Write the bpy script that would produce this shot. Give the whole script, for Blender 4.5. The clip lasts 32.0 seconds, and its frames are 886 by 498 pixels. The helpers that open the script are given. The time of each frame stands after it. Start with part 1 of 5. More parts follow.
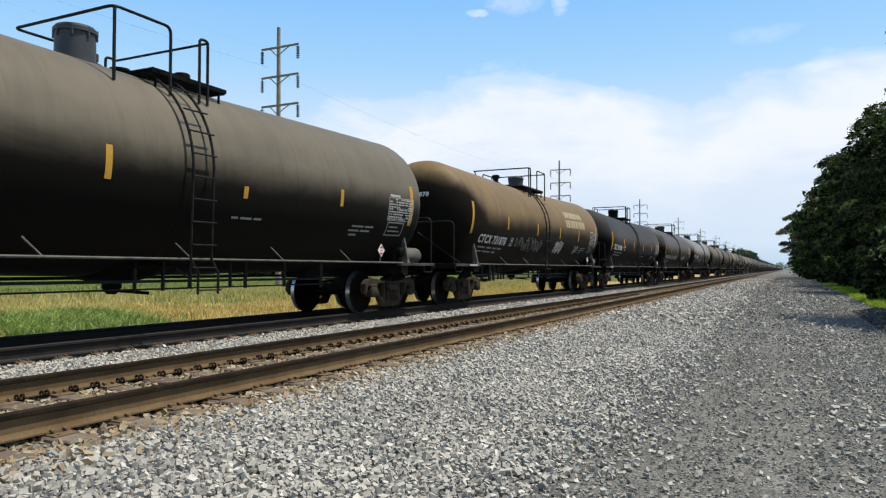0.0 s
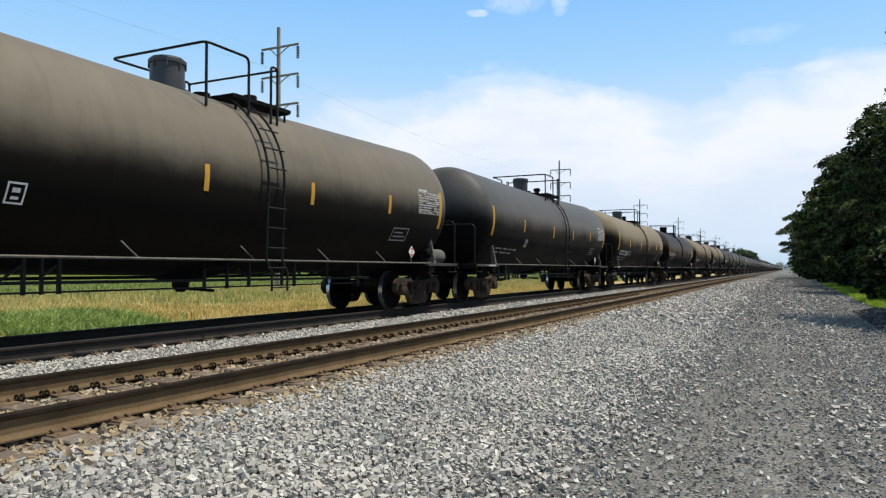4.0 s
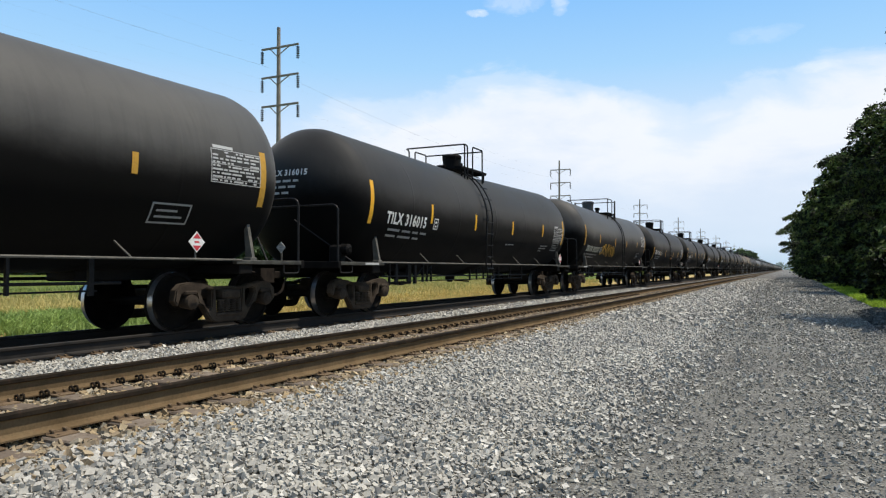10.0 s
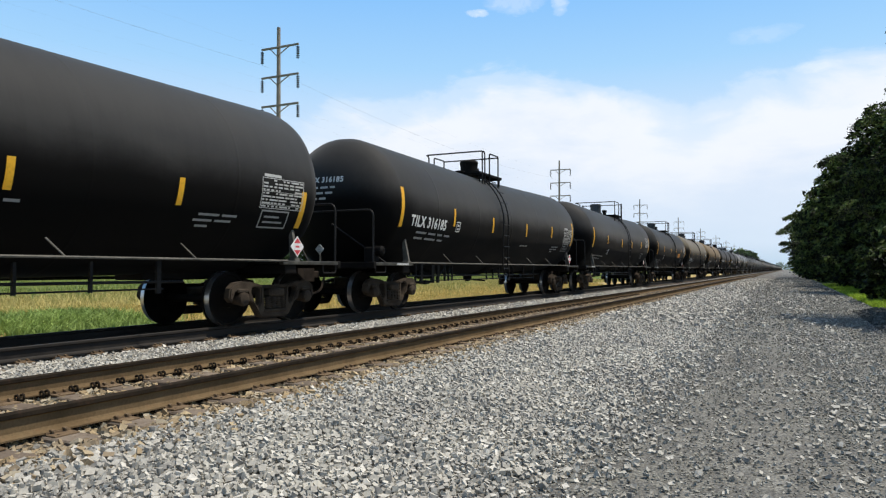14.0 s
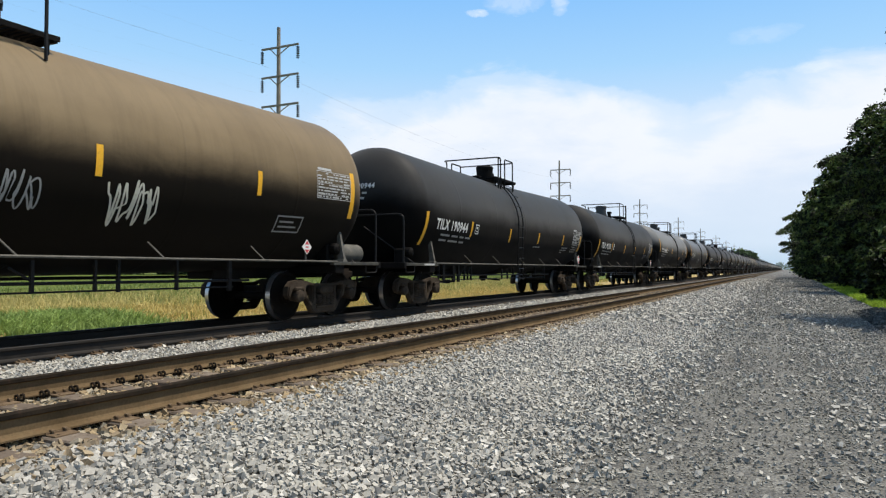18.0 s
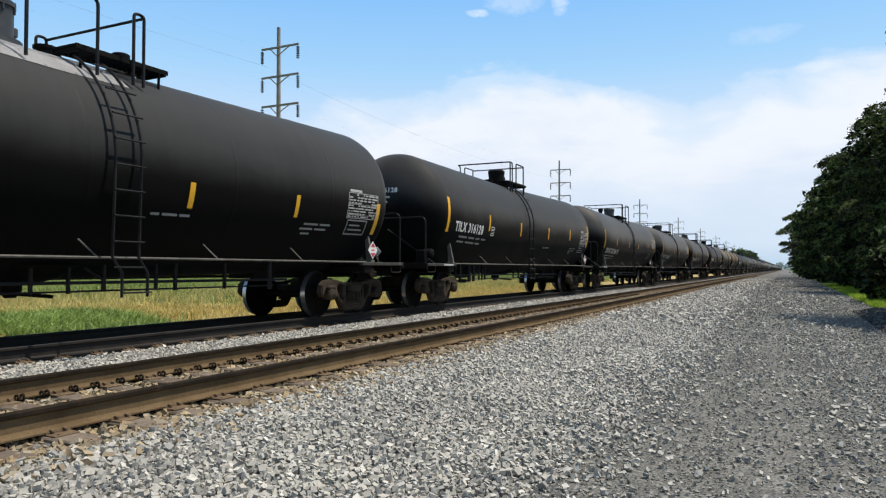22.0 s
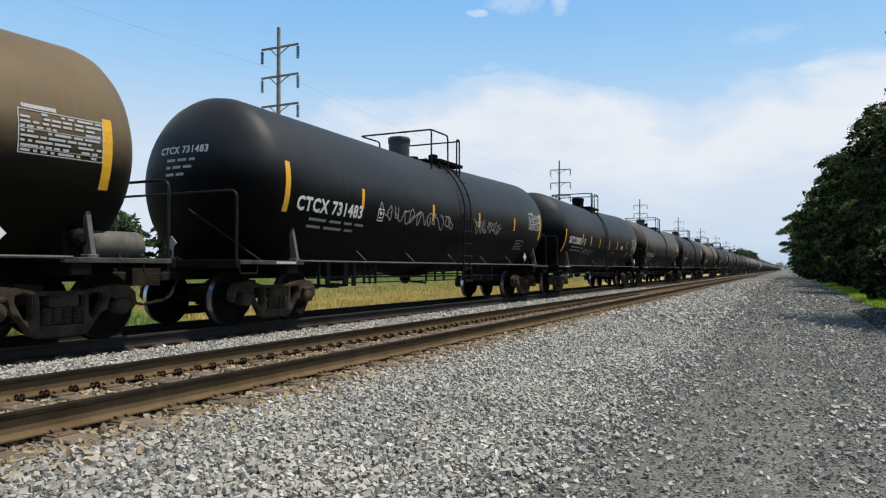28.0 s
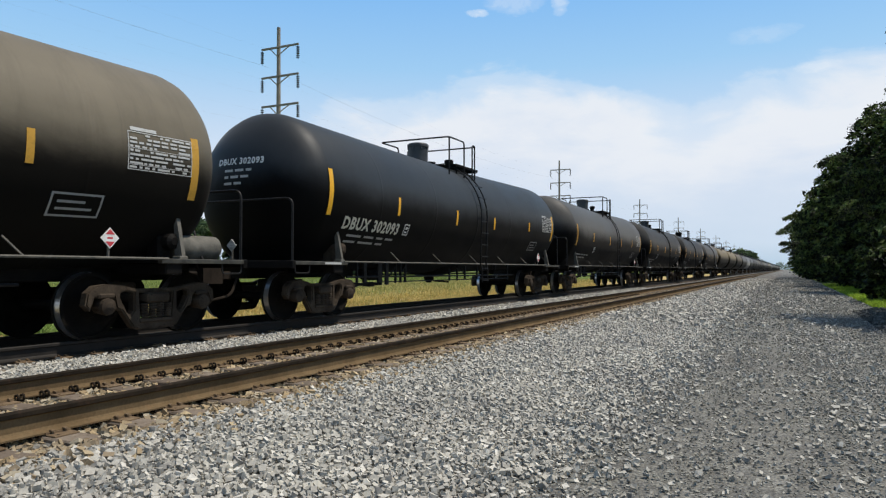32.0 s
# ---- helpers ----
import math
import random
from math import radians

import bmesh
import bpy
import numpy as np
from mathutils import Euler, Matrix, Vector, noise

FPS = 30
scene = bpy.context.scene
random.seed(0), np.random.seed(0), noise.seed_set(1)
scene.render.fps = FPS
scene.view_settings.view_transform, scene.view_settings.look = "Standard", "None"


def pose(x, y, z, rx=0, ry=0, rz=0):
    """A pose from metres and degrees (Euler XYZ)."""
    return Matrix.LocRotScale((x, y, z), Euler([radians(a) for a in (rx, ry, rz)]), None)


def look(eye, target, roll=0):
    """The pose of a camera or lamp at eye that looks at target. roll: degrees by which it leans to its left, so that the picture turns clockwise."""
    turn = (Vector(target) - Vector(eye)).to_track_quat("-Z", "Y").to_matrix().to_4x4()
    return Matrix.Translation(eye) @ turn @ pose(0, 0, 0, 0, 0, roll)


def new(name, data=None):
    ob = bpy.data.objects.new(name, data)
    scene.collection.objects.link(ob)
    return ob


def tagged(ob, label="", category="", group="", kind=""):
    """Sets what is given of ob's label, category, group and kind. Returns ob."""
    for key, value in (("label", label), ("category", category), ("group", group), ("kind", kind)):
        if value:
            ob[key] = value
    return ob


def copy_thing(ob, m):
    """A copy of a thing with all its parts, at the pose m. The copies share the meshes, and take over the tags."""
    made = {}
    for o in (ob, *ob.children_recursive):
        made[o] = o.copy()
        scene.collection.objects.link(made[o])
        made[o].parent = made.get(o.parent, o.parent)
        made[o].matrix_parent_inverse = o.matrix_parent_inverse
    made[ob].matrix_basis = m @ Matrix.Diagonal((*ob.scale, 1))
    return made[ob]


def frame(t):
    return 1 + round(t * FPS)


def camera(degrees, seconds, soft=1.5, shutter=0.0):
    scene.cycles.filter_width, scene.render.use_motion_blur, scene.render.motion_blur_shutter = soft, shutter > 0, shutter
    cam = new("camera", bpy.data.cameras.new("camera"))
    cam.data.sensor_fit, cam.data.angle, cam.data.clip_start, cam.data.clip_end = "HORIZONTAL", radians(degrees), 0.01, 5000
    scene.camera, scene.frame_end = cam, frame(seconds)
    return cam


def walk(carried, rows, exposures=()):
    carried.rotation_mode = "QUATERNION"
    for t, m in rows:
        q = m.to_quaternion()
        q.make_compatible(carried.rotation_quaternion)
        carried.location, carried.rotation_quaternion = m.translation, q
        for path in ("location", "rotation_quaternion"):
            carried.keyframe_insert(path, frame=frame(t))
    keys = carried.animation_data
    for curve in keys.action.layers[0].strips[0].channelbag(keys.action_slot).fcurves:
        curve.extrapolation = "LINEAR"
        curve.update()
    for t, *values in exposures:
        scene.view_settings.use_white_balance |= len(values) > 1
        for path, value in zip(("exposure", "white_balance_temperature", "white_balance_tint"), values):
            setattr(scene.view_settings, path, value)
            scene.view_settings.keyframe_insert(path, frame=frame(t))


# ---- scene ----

# World: +Y runs along the tracks, the way the train comes from; -X lies across the tracks; z = 0 is the top of the rails.
SECONDS = 32.0
LENS = 64.4
YAW, TILT = 26.05, 1.65
EYE = (0.0, 0.0, 1.0)
AIM = (EYE[0] - math.sin(radians(YAW)), EYE[1] + math.cos(radians(YAW)), EYE[2] + math.tan(radians(TILT)))
cam = camera(LENS, SECONDS, soft=1.25)
walk(cam, [(0.0, look(EYE, AIM)), (SECONDS, look(EYE, AIM))], [(0.0, 0.0), (21.6, 0.0), (23.4, -0.15), (SECONDS, -0.15)])

PITCH = 18.15          # from coupler to coupler
SPEED = 1.2304 * PITCH
FIRST_GAP = 16.38      # where the gap behind the first car lies at the start
TRACK_NEAR, TRACK_FAR = -5.63, -9.70
WHEEL_R = 0.478

# ---------------------------------------------------------------- light
SUN_TO = Vector((0.37, 0.20, 0.91)).normalized()


def node(nt, kind):
    return nt.nodes.new(kind)


def math_node(nt, op, a, b=None, c=None, clamp=False):
    n = nt.nodes.new("ShaderNodeMath")
    n.operation, n.use_clamp = op, clamp
    for i, v in enumerate((a, b, c)):
        if v is None:
            continue
        if isinstance(v, (int, float)):
            n.inputs[i].default_value = v
        else:
            nt.links.new(v, n.inputs[i])
    return n.outputs[0]


def ramp(nt, fac, stops, ease="LINEAR"):
    n = nt.nodes.new("ShaderNodeValToRGB")
    n.color_ramp.interpolation = ease
    while len(n.color_ramp.elements) < len(stops):
        n.color_ramp.elements.new(0.5)
    for e, (p, c) in zip(n.color_ramp.elements, stops):
        e.position = p
        e.color = (c, c, c, 1) if isinstance(c, (int, float)) else (*c, 1)
    nt.links.new(fac, n.inputs[0])
    return n.outputs[0]


def mix(nt, fac, a, b, blend="MIX"):
    n = nt.nodes.new("ShaderNodeMix")
    n.data_type, n.blend_type = "RGBA", blend
    for sock, v in ((n.inputs[0], fac), (n.inputs[6], a), (n.inputs[7], b)):
        if isinstance(v, (int, float)):
            sock.default_value = v
        elif isinstance(v, tuple):
            sock.default_value = (*v, 1)
        else:
            nt.links.new(v, sock)
    return n.outputs[2]


def noise_fac(nt, vec, scale, detail=4, rough=0.55, dist=0.0):
    n = nt.nodes.new("ShaderNodeTexNoise")
    n.inputs["Scale"].default_value, n.inputs["Detail"].default_value = scale, detail
    n.inputs["Roughness"].default_value, n.inputs["Distortion"].default_value = rough, dist
    nt.links.new(vec, n.inputs["Vector"])
    return n.outputs[0]


def mapping(nt, vec, scale=(1, 1, 1), loc=(0, 0, 0), rot=(0, 0, 0)):
    n = nt.nodes.new("ShaderNodeMapping")
    n.inputs["Scale"].default_value, n.inputs["Location"].default_value = scale, loc
    n.inputs["Rotation"].default_value = rot
    nt.links.new(vec, n.inputs["Vector"])
    return n.outputs[0]


def make_world():
    w = bpy.data.worlds.new("sky")
    w.use_nodes = True
    nt = w.node_tree
    nt.nodes.clear()
    out = node(nt, "ShaderNodeOutputWorld")
    bg = node(nt, "ShaderNodeBackground")
    bg.inputs["Strength"].default_value = 0.1
    sky = node(nt, "ShaderNodeTexSky")
    sky.sky_type, sky.sun_disc = "NISHITA", False
    sky.sun_elevation = math.asin(SUN_TO.z)
    sky.sun_rotation = math.atan2(SUN_TO.x, SUN_TO.y)
    sky.altitude, sky.air_density, sky.dust_density, sky.ozone_density = 100, 1.0, 0.3, 1.5
    way = node(nt, "ShaderNodeTexCoord").outputs["Generated"]
    sep = node(nt, "ShaderNodeSeparateXYZ")
    nt.links.new(way, sep.inputs[0])
    up = math_node(nt, "MAXIMUM", sep.outputs[2], 0.0)
    # thin summer haze brightens the lower sky all round
    low = ramp(nt, up, [(0.0, (4.9, 6.6, 8.0)), (0.035, (6.5, 7.9, 9.4)), (0.15, (7.5, 8.6, 10.1)), (0.275, (4.0, 7.0, 10.3)), (0.42, (1.9, 5.2, 10.4))])
    thin = ramp(nt, up, [(0.0, 1.0), (0.36, 0.92), (0.70, 0.0)], "EASE")
    col = mix(nt, thin, sky.outputs[0], low)
    # a bank of fair-weather cloud lies low over the horizon; its upper edge rises and falls with the bearing
    bearing = math_node(nt, "ARCTAN2", sep.outputs[0], sep.outputs[1])
    turned = math_node(nt, "MULTIPLY_ADD", bearing, 1 / radians(80.0), 65.0 / 80.0, clamp=True)
    top = ramp(nt, turned, [((a + 65.0) / 80.0, h) for a, h in CLOUD_TOP])
    lump = noise_fac(nt, mapping(nt, way, (1.0, 1.0, 2.2), CLOUD), 7.0, 8, 0.58, 0.3)
    wide = noise_fac(nt, mapping(nt, way, (1.0, 1.0, 1.6), CLOUD), 2.6, 4, 0.5, 0.0)
    edge = math_node(nt, "ADD", math_node(nt, "MULTIPLY_ADD", lump, 0.14, -0.07), math_node(nt, "MULTIPLY_ADD", wide, 0.06, -0.03))
    over = math_node(nt, "SUBTRACT", math_node(nt, "ADD", edge, top), up)
    cover = ramp(nt, math_node(nt, "ADD", over, 0.02), [(0.0, 0.0), (0.02, 0.30), (0.06, 0.88), (1.0, 0.96)], "EASE")
    cover = math_node(nt, "MULTIPLY", cover, ramp(nt, up, [(0.0, 0.2), (0.05, 0.45), (0.13, 0.85), (0.19, 1.0)]))
    fine = noise_fac(nt, mapping(nt, way, (1.0, 1.0, 3.5), CLOUD), 5.0, 6, 0.6, 0.3)
    white = ramp(nt, math_node(nt, "ADD", math_node(nt, "MULTIPLY", over, 2.4), math_node(nt, "MULTIPLY", fine, 0.55)),
                 [(0.20, (9.7, 9.95, 10.25)), (0.40, (9.3, 9.6, 10.15)), (0.58, (7.5, 8.4, 9.8)), (0.90, (6.1, 7.4, 9.1))])
    col = mix(nt, cover, col, white)
    # a few thin wisps higher up
    ragged = noise_fac(nt, mapping(nt, way, (1.0, 1.0, 2.0), (CLOUD[1], CLOUD[0], 1.7)), 22.0, 6, 0.65, 0.5)
    for a, h, wa, wh, weight in WISPS:
        u = math_node(nt, "MULTIPLY", math_node(nt, "SUBTRACT", bearing, radians(a)), 1 / radians(wa))
        v = math_node(nt, "MULTIPLY", math_node(nt, "SUBTRACT", up, math.sin(radians(h))), 1 / radians(wh))
        d = math_node(nt, "ADD", math_node(nt, "MULTIPLY", u, u), math_node(nt, "MULTIPLY", v, v))
        d = math_node(nt, "ADD", d, math_node(nt, "MULTIPLY_ADD", ragged, 3.0, -1.5))
        thinly = ramp(nt, d, [(0.0, weight), (0.45, weight * 0.5), (1.0, 0.0)], "EASE")
        col = mix(nt, thinly, col, (9.6, 10.1, 10.6))
    nt.links.new(col, bg.inputs["Color"])
    nt.links.new(bg.outputs[0], out.inputs["Surface"])
    scene.world = w


CLOUD = (0.4, 2.3, 0.0)
# bearing in degrees east of north along the line, and the sine of the height that the cloud reaches there
CLOUD_TOP = [(-65, 0.10), (-45, 0.13), (-36, 0.195), (-29, 0.225), (-22.5, 0.252), (-12.5, 0.245), (-9.5, 0.205), (-6.5, 0.185), (-4.5, 0.205), (1.0, 0.222), (6.5, 0.238), (15, 0.22)]
WISPS = [(-23.2, 20.15, 1.1, 0.35, 0.75), (-20.0, 20.7, 3.0, 0.8, 0.28), (-16.6, 20.8, 0.8, 1.0, 0.40), (-1.5, 17.0, 2.6, 0.7, 0.16), (2.0, 14.4, 2.0, 0.45, 0.34)]
make_world()
sun = new("sun", bpy.data.lights.new("sun", "SUN"))
sun.data.energy, sun.data.angle, sun.data.color = 4.9, radians(0.53), (1.0, 0.93, 0.82)
sun.matrix_world = look(tuple(SUN_TO * 60), (0, 0, 0))

# ---------------------------------------------------------------- materials


def start(name, rough=0.8, metal=0.0):
    m = bpy.data.materials.new(name)
    m.use_nodes = True
    nt = m.node_tree
    b = nt.nodes["Principled BSDF"]
    b.inputs["Roughness"].default_value, b.inputs["Metallic"].default_value = rough, metal
    return m, nt, b, node(nt, "ShaderNodeTexCoord")


def bump(nt, b, height, strength=0.3, dist=0.01):
    n = nt.nodes.new("ShaderNodeBump")
    n.inputs["Strength"].default_value, n.inputs["Distance"].default_value = strength, dist
    nt.links.new(height, n.inputs["Height"])
    nt.links.new(n.outputs[0], b.inputs["Normal"])


def shifted(nt, vec):
    """Coordinates moved by each object's own random number, so that no two things wear alike."""
    info = node(nt, "ShaderNodeObjectInfo")
    n = nt.nodes.new("ShaderNodeVectorMath")
    n.operation = "MULTIPLY_ADD"
    com = node(nt, "ShaderNodeCombineXYZ")
    for i in range(3):
        nt.links.new(info.outputs["Random"], com.inputs[i])
    nt.links.new(com.outputs[0], n.inputs[0])
    n.inputs[1].default_value = (37.0, 91.0, 53.0)
    nt.links.new(vec, n.inputs[2])
    return n.outputs[0], info.outputs["Random"]


def worn(name, c1, c2, scale=3.0, rough=0.75, metal=0.0, fine=60.0, relief=0.25, depth=0.004, spots=None, gloss=0.25):
    """A surface that drifts between two colours, with fine grain and, where given, spots of a third colour."""
    m, nt, b, tc = start(name, rough, metal)
    vec, rnd = shifted(nt, tc.outputs["Object"])
    broad = noise_fac(nt, vec, scale, 5, 0.6)
    grain = noise_fac(nt, vec, fine, 3, 0.6)
    col = mix(nt, ramp(nt, broad, [(0.35, 0.0), (0.65, 1.0)]), c1, c2)
    col = mix(nt, math_node(nt, "MULTIPLY", ramp(nt, grain, [(0.3, 1.0), (0.6, 0.0)]), 0.35), col, tuple(c * 0.45 for c in c1))
    if spots:
        s = noise_fac(nt, vec, scale * 4, 6, 0.65)
        col = mix(nt, ramp(nt, s, [(0.56, 0.0), (0.68, 0.8)]), col, spots)
    nt.links.new(col, b.inputs["Base Color"])
    r = ramp(nt, broad, [(0.3, max(0.05, rough - 0.12)), (0.7, min(1.0, rough + 0.1))])
    nt.links.new(r, b.inputs["Roughness"])
    b.inputs["Specular IOR Level"].default_value = gloss
    bump(nt, b, grain, relief, depth)
    return m


def tank_paint(name, c, dust, rough=0.6, grime=0.5, film=None, dusty=0.22, gloss=0.26):
    """Old paint on a rolled steel tank: road film with painted shade, streaks that run down the sides, faded patches.
    """
    m, nt, b, tc = start(name, rough)
    vec, rnd = shifted(nt, tc.outputs["Object"])
    broad = noise_fac(nt, mapping(nt, vec, (0.5, 0.30, 0.7)), 1.3, 5, 0.6)
    streak = noise_fac(nt, mapping(nt, vec, (0.5, 1.6, 0.16)), 2.2, 7, 0.7, 0.6)
    speck = noise_fac(nt, vec, 26.0, 4, 0.7)
    col = mix(nt, ramp(nt, broad, [(0.3, 0.0), (0.72, 1.0)]), c, dust)
    col = mix(nt, math_node(nt, "MULTIPLY", ramp(nt, streak, [(0.46, 0.0), (0.72, 1.0)]), grime), col, tuple(v * 0.42 for v in c))
    col = mix(nt, math_node(nt, "MULTIPLY", ramp(nt, speck, [(0.52, 0.0), (0.75, 1.0)]), 0.2), col, dust)
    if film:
        # oil and brake soot splashed up from the wheels, deepened with painted shade: a ragged tide line round the
        # belly and up the leading head
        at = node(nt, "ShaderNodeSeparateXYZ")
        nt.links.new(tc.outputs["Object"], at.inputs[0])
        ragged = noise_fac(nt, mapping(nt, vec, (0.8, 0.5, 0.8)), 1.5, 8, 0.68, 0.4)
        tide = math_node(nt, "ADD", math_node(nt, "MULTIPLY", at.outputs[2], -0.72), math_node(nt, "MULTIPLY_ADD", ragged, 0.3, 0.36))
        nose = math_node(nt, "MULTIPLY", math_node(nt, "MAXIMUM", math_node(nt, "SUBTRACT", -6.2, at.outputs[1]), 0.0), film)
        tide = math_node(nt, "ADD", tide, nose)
        soot_shade = ramp(nt, tide, [(0.24, 0.0), (0.76, 0.97)], "EASE")
        col = mix(nt, soot_shade, col, (0.0032, 0.0030, 0.0028))
        nt.links.new(ramp(nt, soot_shade, [(0.0, gloss), (1.0, 0.05)]), b.inputs["Specular IOR Level"])
    # each car is a shade lighter or darker than the next
    shade = math_node(nt, "ADD", math_node(nt, "MULTIPLY", rnd, 0.3), 0.85)
    hsv = node(nt, "ShaderNodeHueSaturation")
    nt.links.new(shade, hsv.inputs["Value"])
    nt.links.new(col, hsv.inputs["Color"])
    nt.links.new(hsv.outputs[0], b.inputs["Base Color"])
    nt.links.new(ramp(nt, broad, [(0.3, rough - 0.12), (0.75, rough + 0.05)]), b.inputs["Roughness"])
    # a film of dry dust, which shows at a flat angle
    b.inputs["Sheen Weight"].default_value, b.inputs["Sheen Roughness"].default_value = dusty, 0.45
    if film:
        nt.links.new(ramp(nt, soot_shade, [(0.0, dusty), (1.0, 0.03)]), b.inputs["Sheen Weight"])
    b.inputs["Sheen Tint"].default_value = (0.62, 0.60, 0.57, 1)
    if not film:
        b.inputs["Specular IOR Level"].default_value = 0.35
    bump(nt, b, noise_fac(nt, vec, 5.0, 3, 0.5), 0.08, 0.005)
    return m


def plain(name, c, rough=0.6, metal=0.0):
    """Small painted marks: one colour, a little worn."""
    m, nt, b, tc = start(name, rough, metal)
    vec, rnd = shifted(nt, tc.outputs["Object"])
    s = noise_fac(nt, vec, 22.0, 5, 0.7)
    col = mix(nt, ramp(nt, s, [(0.5, 0.0), (0.75, 0.55)]), c, tuple(v * 0.4 for v in c))
    nt.links.new(col, b.inputs["Base Color"])
    return m


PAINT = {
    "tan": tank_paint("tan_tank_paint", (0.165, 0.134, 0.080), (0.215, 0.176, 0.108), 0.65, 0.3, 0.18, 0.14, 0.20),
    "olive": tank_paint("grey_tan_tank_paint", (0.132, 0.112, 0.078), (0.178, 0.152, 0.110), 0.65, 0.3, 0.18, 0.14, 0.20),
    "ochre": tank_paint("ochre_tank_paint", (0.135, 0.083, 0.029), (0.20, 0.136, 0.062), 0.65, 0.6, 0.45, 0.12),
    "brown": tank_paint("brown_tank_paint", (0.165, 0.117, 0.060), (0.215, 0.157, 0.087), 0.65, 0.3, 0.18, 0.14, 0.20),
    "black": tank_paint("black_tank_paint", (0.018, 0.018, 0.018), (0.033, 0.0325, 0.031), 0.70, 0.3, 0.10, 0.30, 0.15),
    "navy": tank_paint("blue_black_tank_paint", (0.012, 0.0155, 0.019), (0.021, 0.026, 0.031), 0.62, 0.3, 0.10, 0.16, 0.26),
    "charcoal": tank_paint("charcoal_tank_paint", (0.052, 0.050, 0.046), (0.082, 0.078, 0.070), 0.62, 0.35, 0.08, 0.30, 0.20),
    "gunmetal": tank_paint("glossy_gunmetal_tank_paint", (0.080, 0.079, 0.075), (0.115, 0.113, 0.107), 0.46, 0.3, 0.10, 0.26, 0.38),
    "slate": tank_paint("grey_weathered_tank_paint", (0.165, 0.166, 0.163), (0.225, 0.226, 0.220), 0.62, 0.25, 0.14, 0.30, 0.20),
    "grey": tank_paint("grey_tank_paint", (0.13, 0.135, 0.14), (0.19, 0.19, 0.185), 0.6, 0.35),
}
STEEL = worn("dark_oily_steel", (0.005, 0.0046, 0.0042), (0.012, 0.0105, 0.0093), 3.0, 0.65, 0.0, 50, 0.3, 0.004, gloss=0.08)
CAST = worn("dusty_cast_steel", (0.034, 0.025, 0.018), (0.078, 0.060, 0.043), 4.0, 0.85, 0.0, 40, 0.35, 0.006, (0.018, 0.014, 0.010), 0.12)
EDGE = worn("grimy_sill_paint", (0.030, 0.029, 0.025), (0.085, 0.082, 0.068), 5.0, 0.6, gloss=0.3)
HOUSING = worn("blue_grey_housing_paint", (0.038, 0.041, 0.045), (0.070, 0.074, 0.080), 2.0, 0.5, gloss=0.3)
COUPLER = worn("grimy_coupler_steel", (0.016, 0.012, 0.009), (0.036, 0.027, 0.020), 5.0, 0.8, gloss=0.1)
PIPE = worn("black_pipe_paint", (0.012, 0.012, 0.013), (0.026, 0.025, 0.024), 5.0, 0.5, gloss=0.12)
PALE = worn("dusty_grey_steel", (0.085, 0.081, 0.068), (0.16, 0.148, 0.125), 5.0, 0.7)
WHEEL = worn("worn_wheel_steel", (0.005, 0.0045, 0.004), (0.012, 0.010, 0.008), 6.0, 0.75, gloss=0.06)
TREAD = plain("polished_tread", (0.5, 0.5, 0.5), 0.3, 0.9)
YELLOW = plain("reflective_yellow", (0.80, 0.42, 0.02), 0.45)
WHITE = plain("stencil_white", (0.76, 0.76, 0.73), 0.6)
CHART = plain("chart_white", (0.48, 0.48, 0.46), 0.6)
BONE = plain("bone_white", (0.60, 0.58, 0.48), 0.6)
DULL = plain("dull_yellow", (0.52, 0.28, 0.03), 0.6)
FADED = plain("faded_white", (0.30, 0.30, 0.29), 0.6)
RED = plain("placard_red", (0.55, 0.05, 0.06), 0.5)
ORANGE = plain("panel_orange", (0.65, 0.26, 0.02), 0.5)
BRONZE = plain("worn_cream_lettering", (0.46, 0.37, 0.22), 0.6)
RUST = worn("rusty_rail_steel", (0.015, 0.0115, 0.008), (0.030, 0.023, 0.016), 3.0, 0.85, 0.0, 45, 0.3, 0.003, (0.05, 0.03, 0.02), 0.07)
FOOT = worn("dusty_rail_foot", (0.105, 0.070, 0.035), (0.165, 0.115, 0.062), 2.5, 0.9, 0.0, 45, 0.3, 0.003, (0.14, 0.085, 0.045), 0.1)
OILY = worn("oily_rail_steel", (0.014, 0.012, 0.010), (0.032, 0.027, 0.022), 3.0, 0.7)
RAILTOP = worn("polished_rail_head", (0.62, 0.62, 0.62), (0.74, 0.74, 0.73), 2.0, 0.40, 0.7, 80, 0.05, 0.001)
PLATE = worn("rusty_tie_plate", (0.115, 0.074, 0.041), (0.20, 0.140, 0.082), 5.0, 0.85, 0.0, 50, 0.3, 0.003)
TIE = worn("weathered_creosote_timber", (0.13, 0.10, 0.075), (0.23, 0.185, 0.14), 2.5, 0.9, 0.0, 30, 0.5, 0.008, (0.07, 0.055, 0.04))
POLE = worn("weathered_pole_timber", (0.24, 0.20, 0.16), (0.36, 0.31, 0.255), 1.2, 0.9, 0.0, 18, 0.4, 0.006)
GLAZE = worn("brown_porcelain", (0.018, 0.013, 0.012), (0.03, 0.022, 0.02), 8.0, 0.35, gloss=0.1)
CABLE = worn("weathered_cable", (0.12, 0.12, 0.13), (0.2, 0.2, 0.21), 3.0, 0.6)
COAT = worn("pale_worn_coating", (0.22, 0.215, 0.21), (0.34, 0.33, 0.32), 2.0, 0.7, 0.0, 30, 0.2, 0.003, (0.10, 0.10, 0.10))
BARK = worn("tree_bark", (0.07, 0.055, 0.04), (0.13, 0.10, 0.08), 3.0, 0.95, 0.0, 25, 0.6, 0.01)


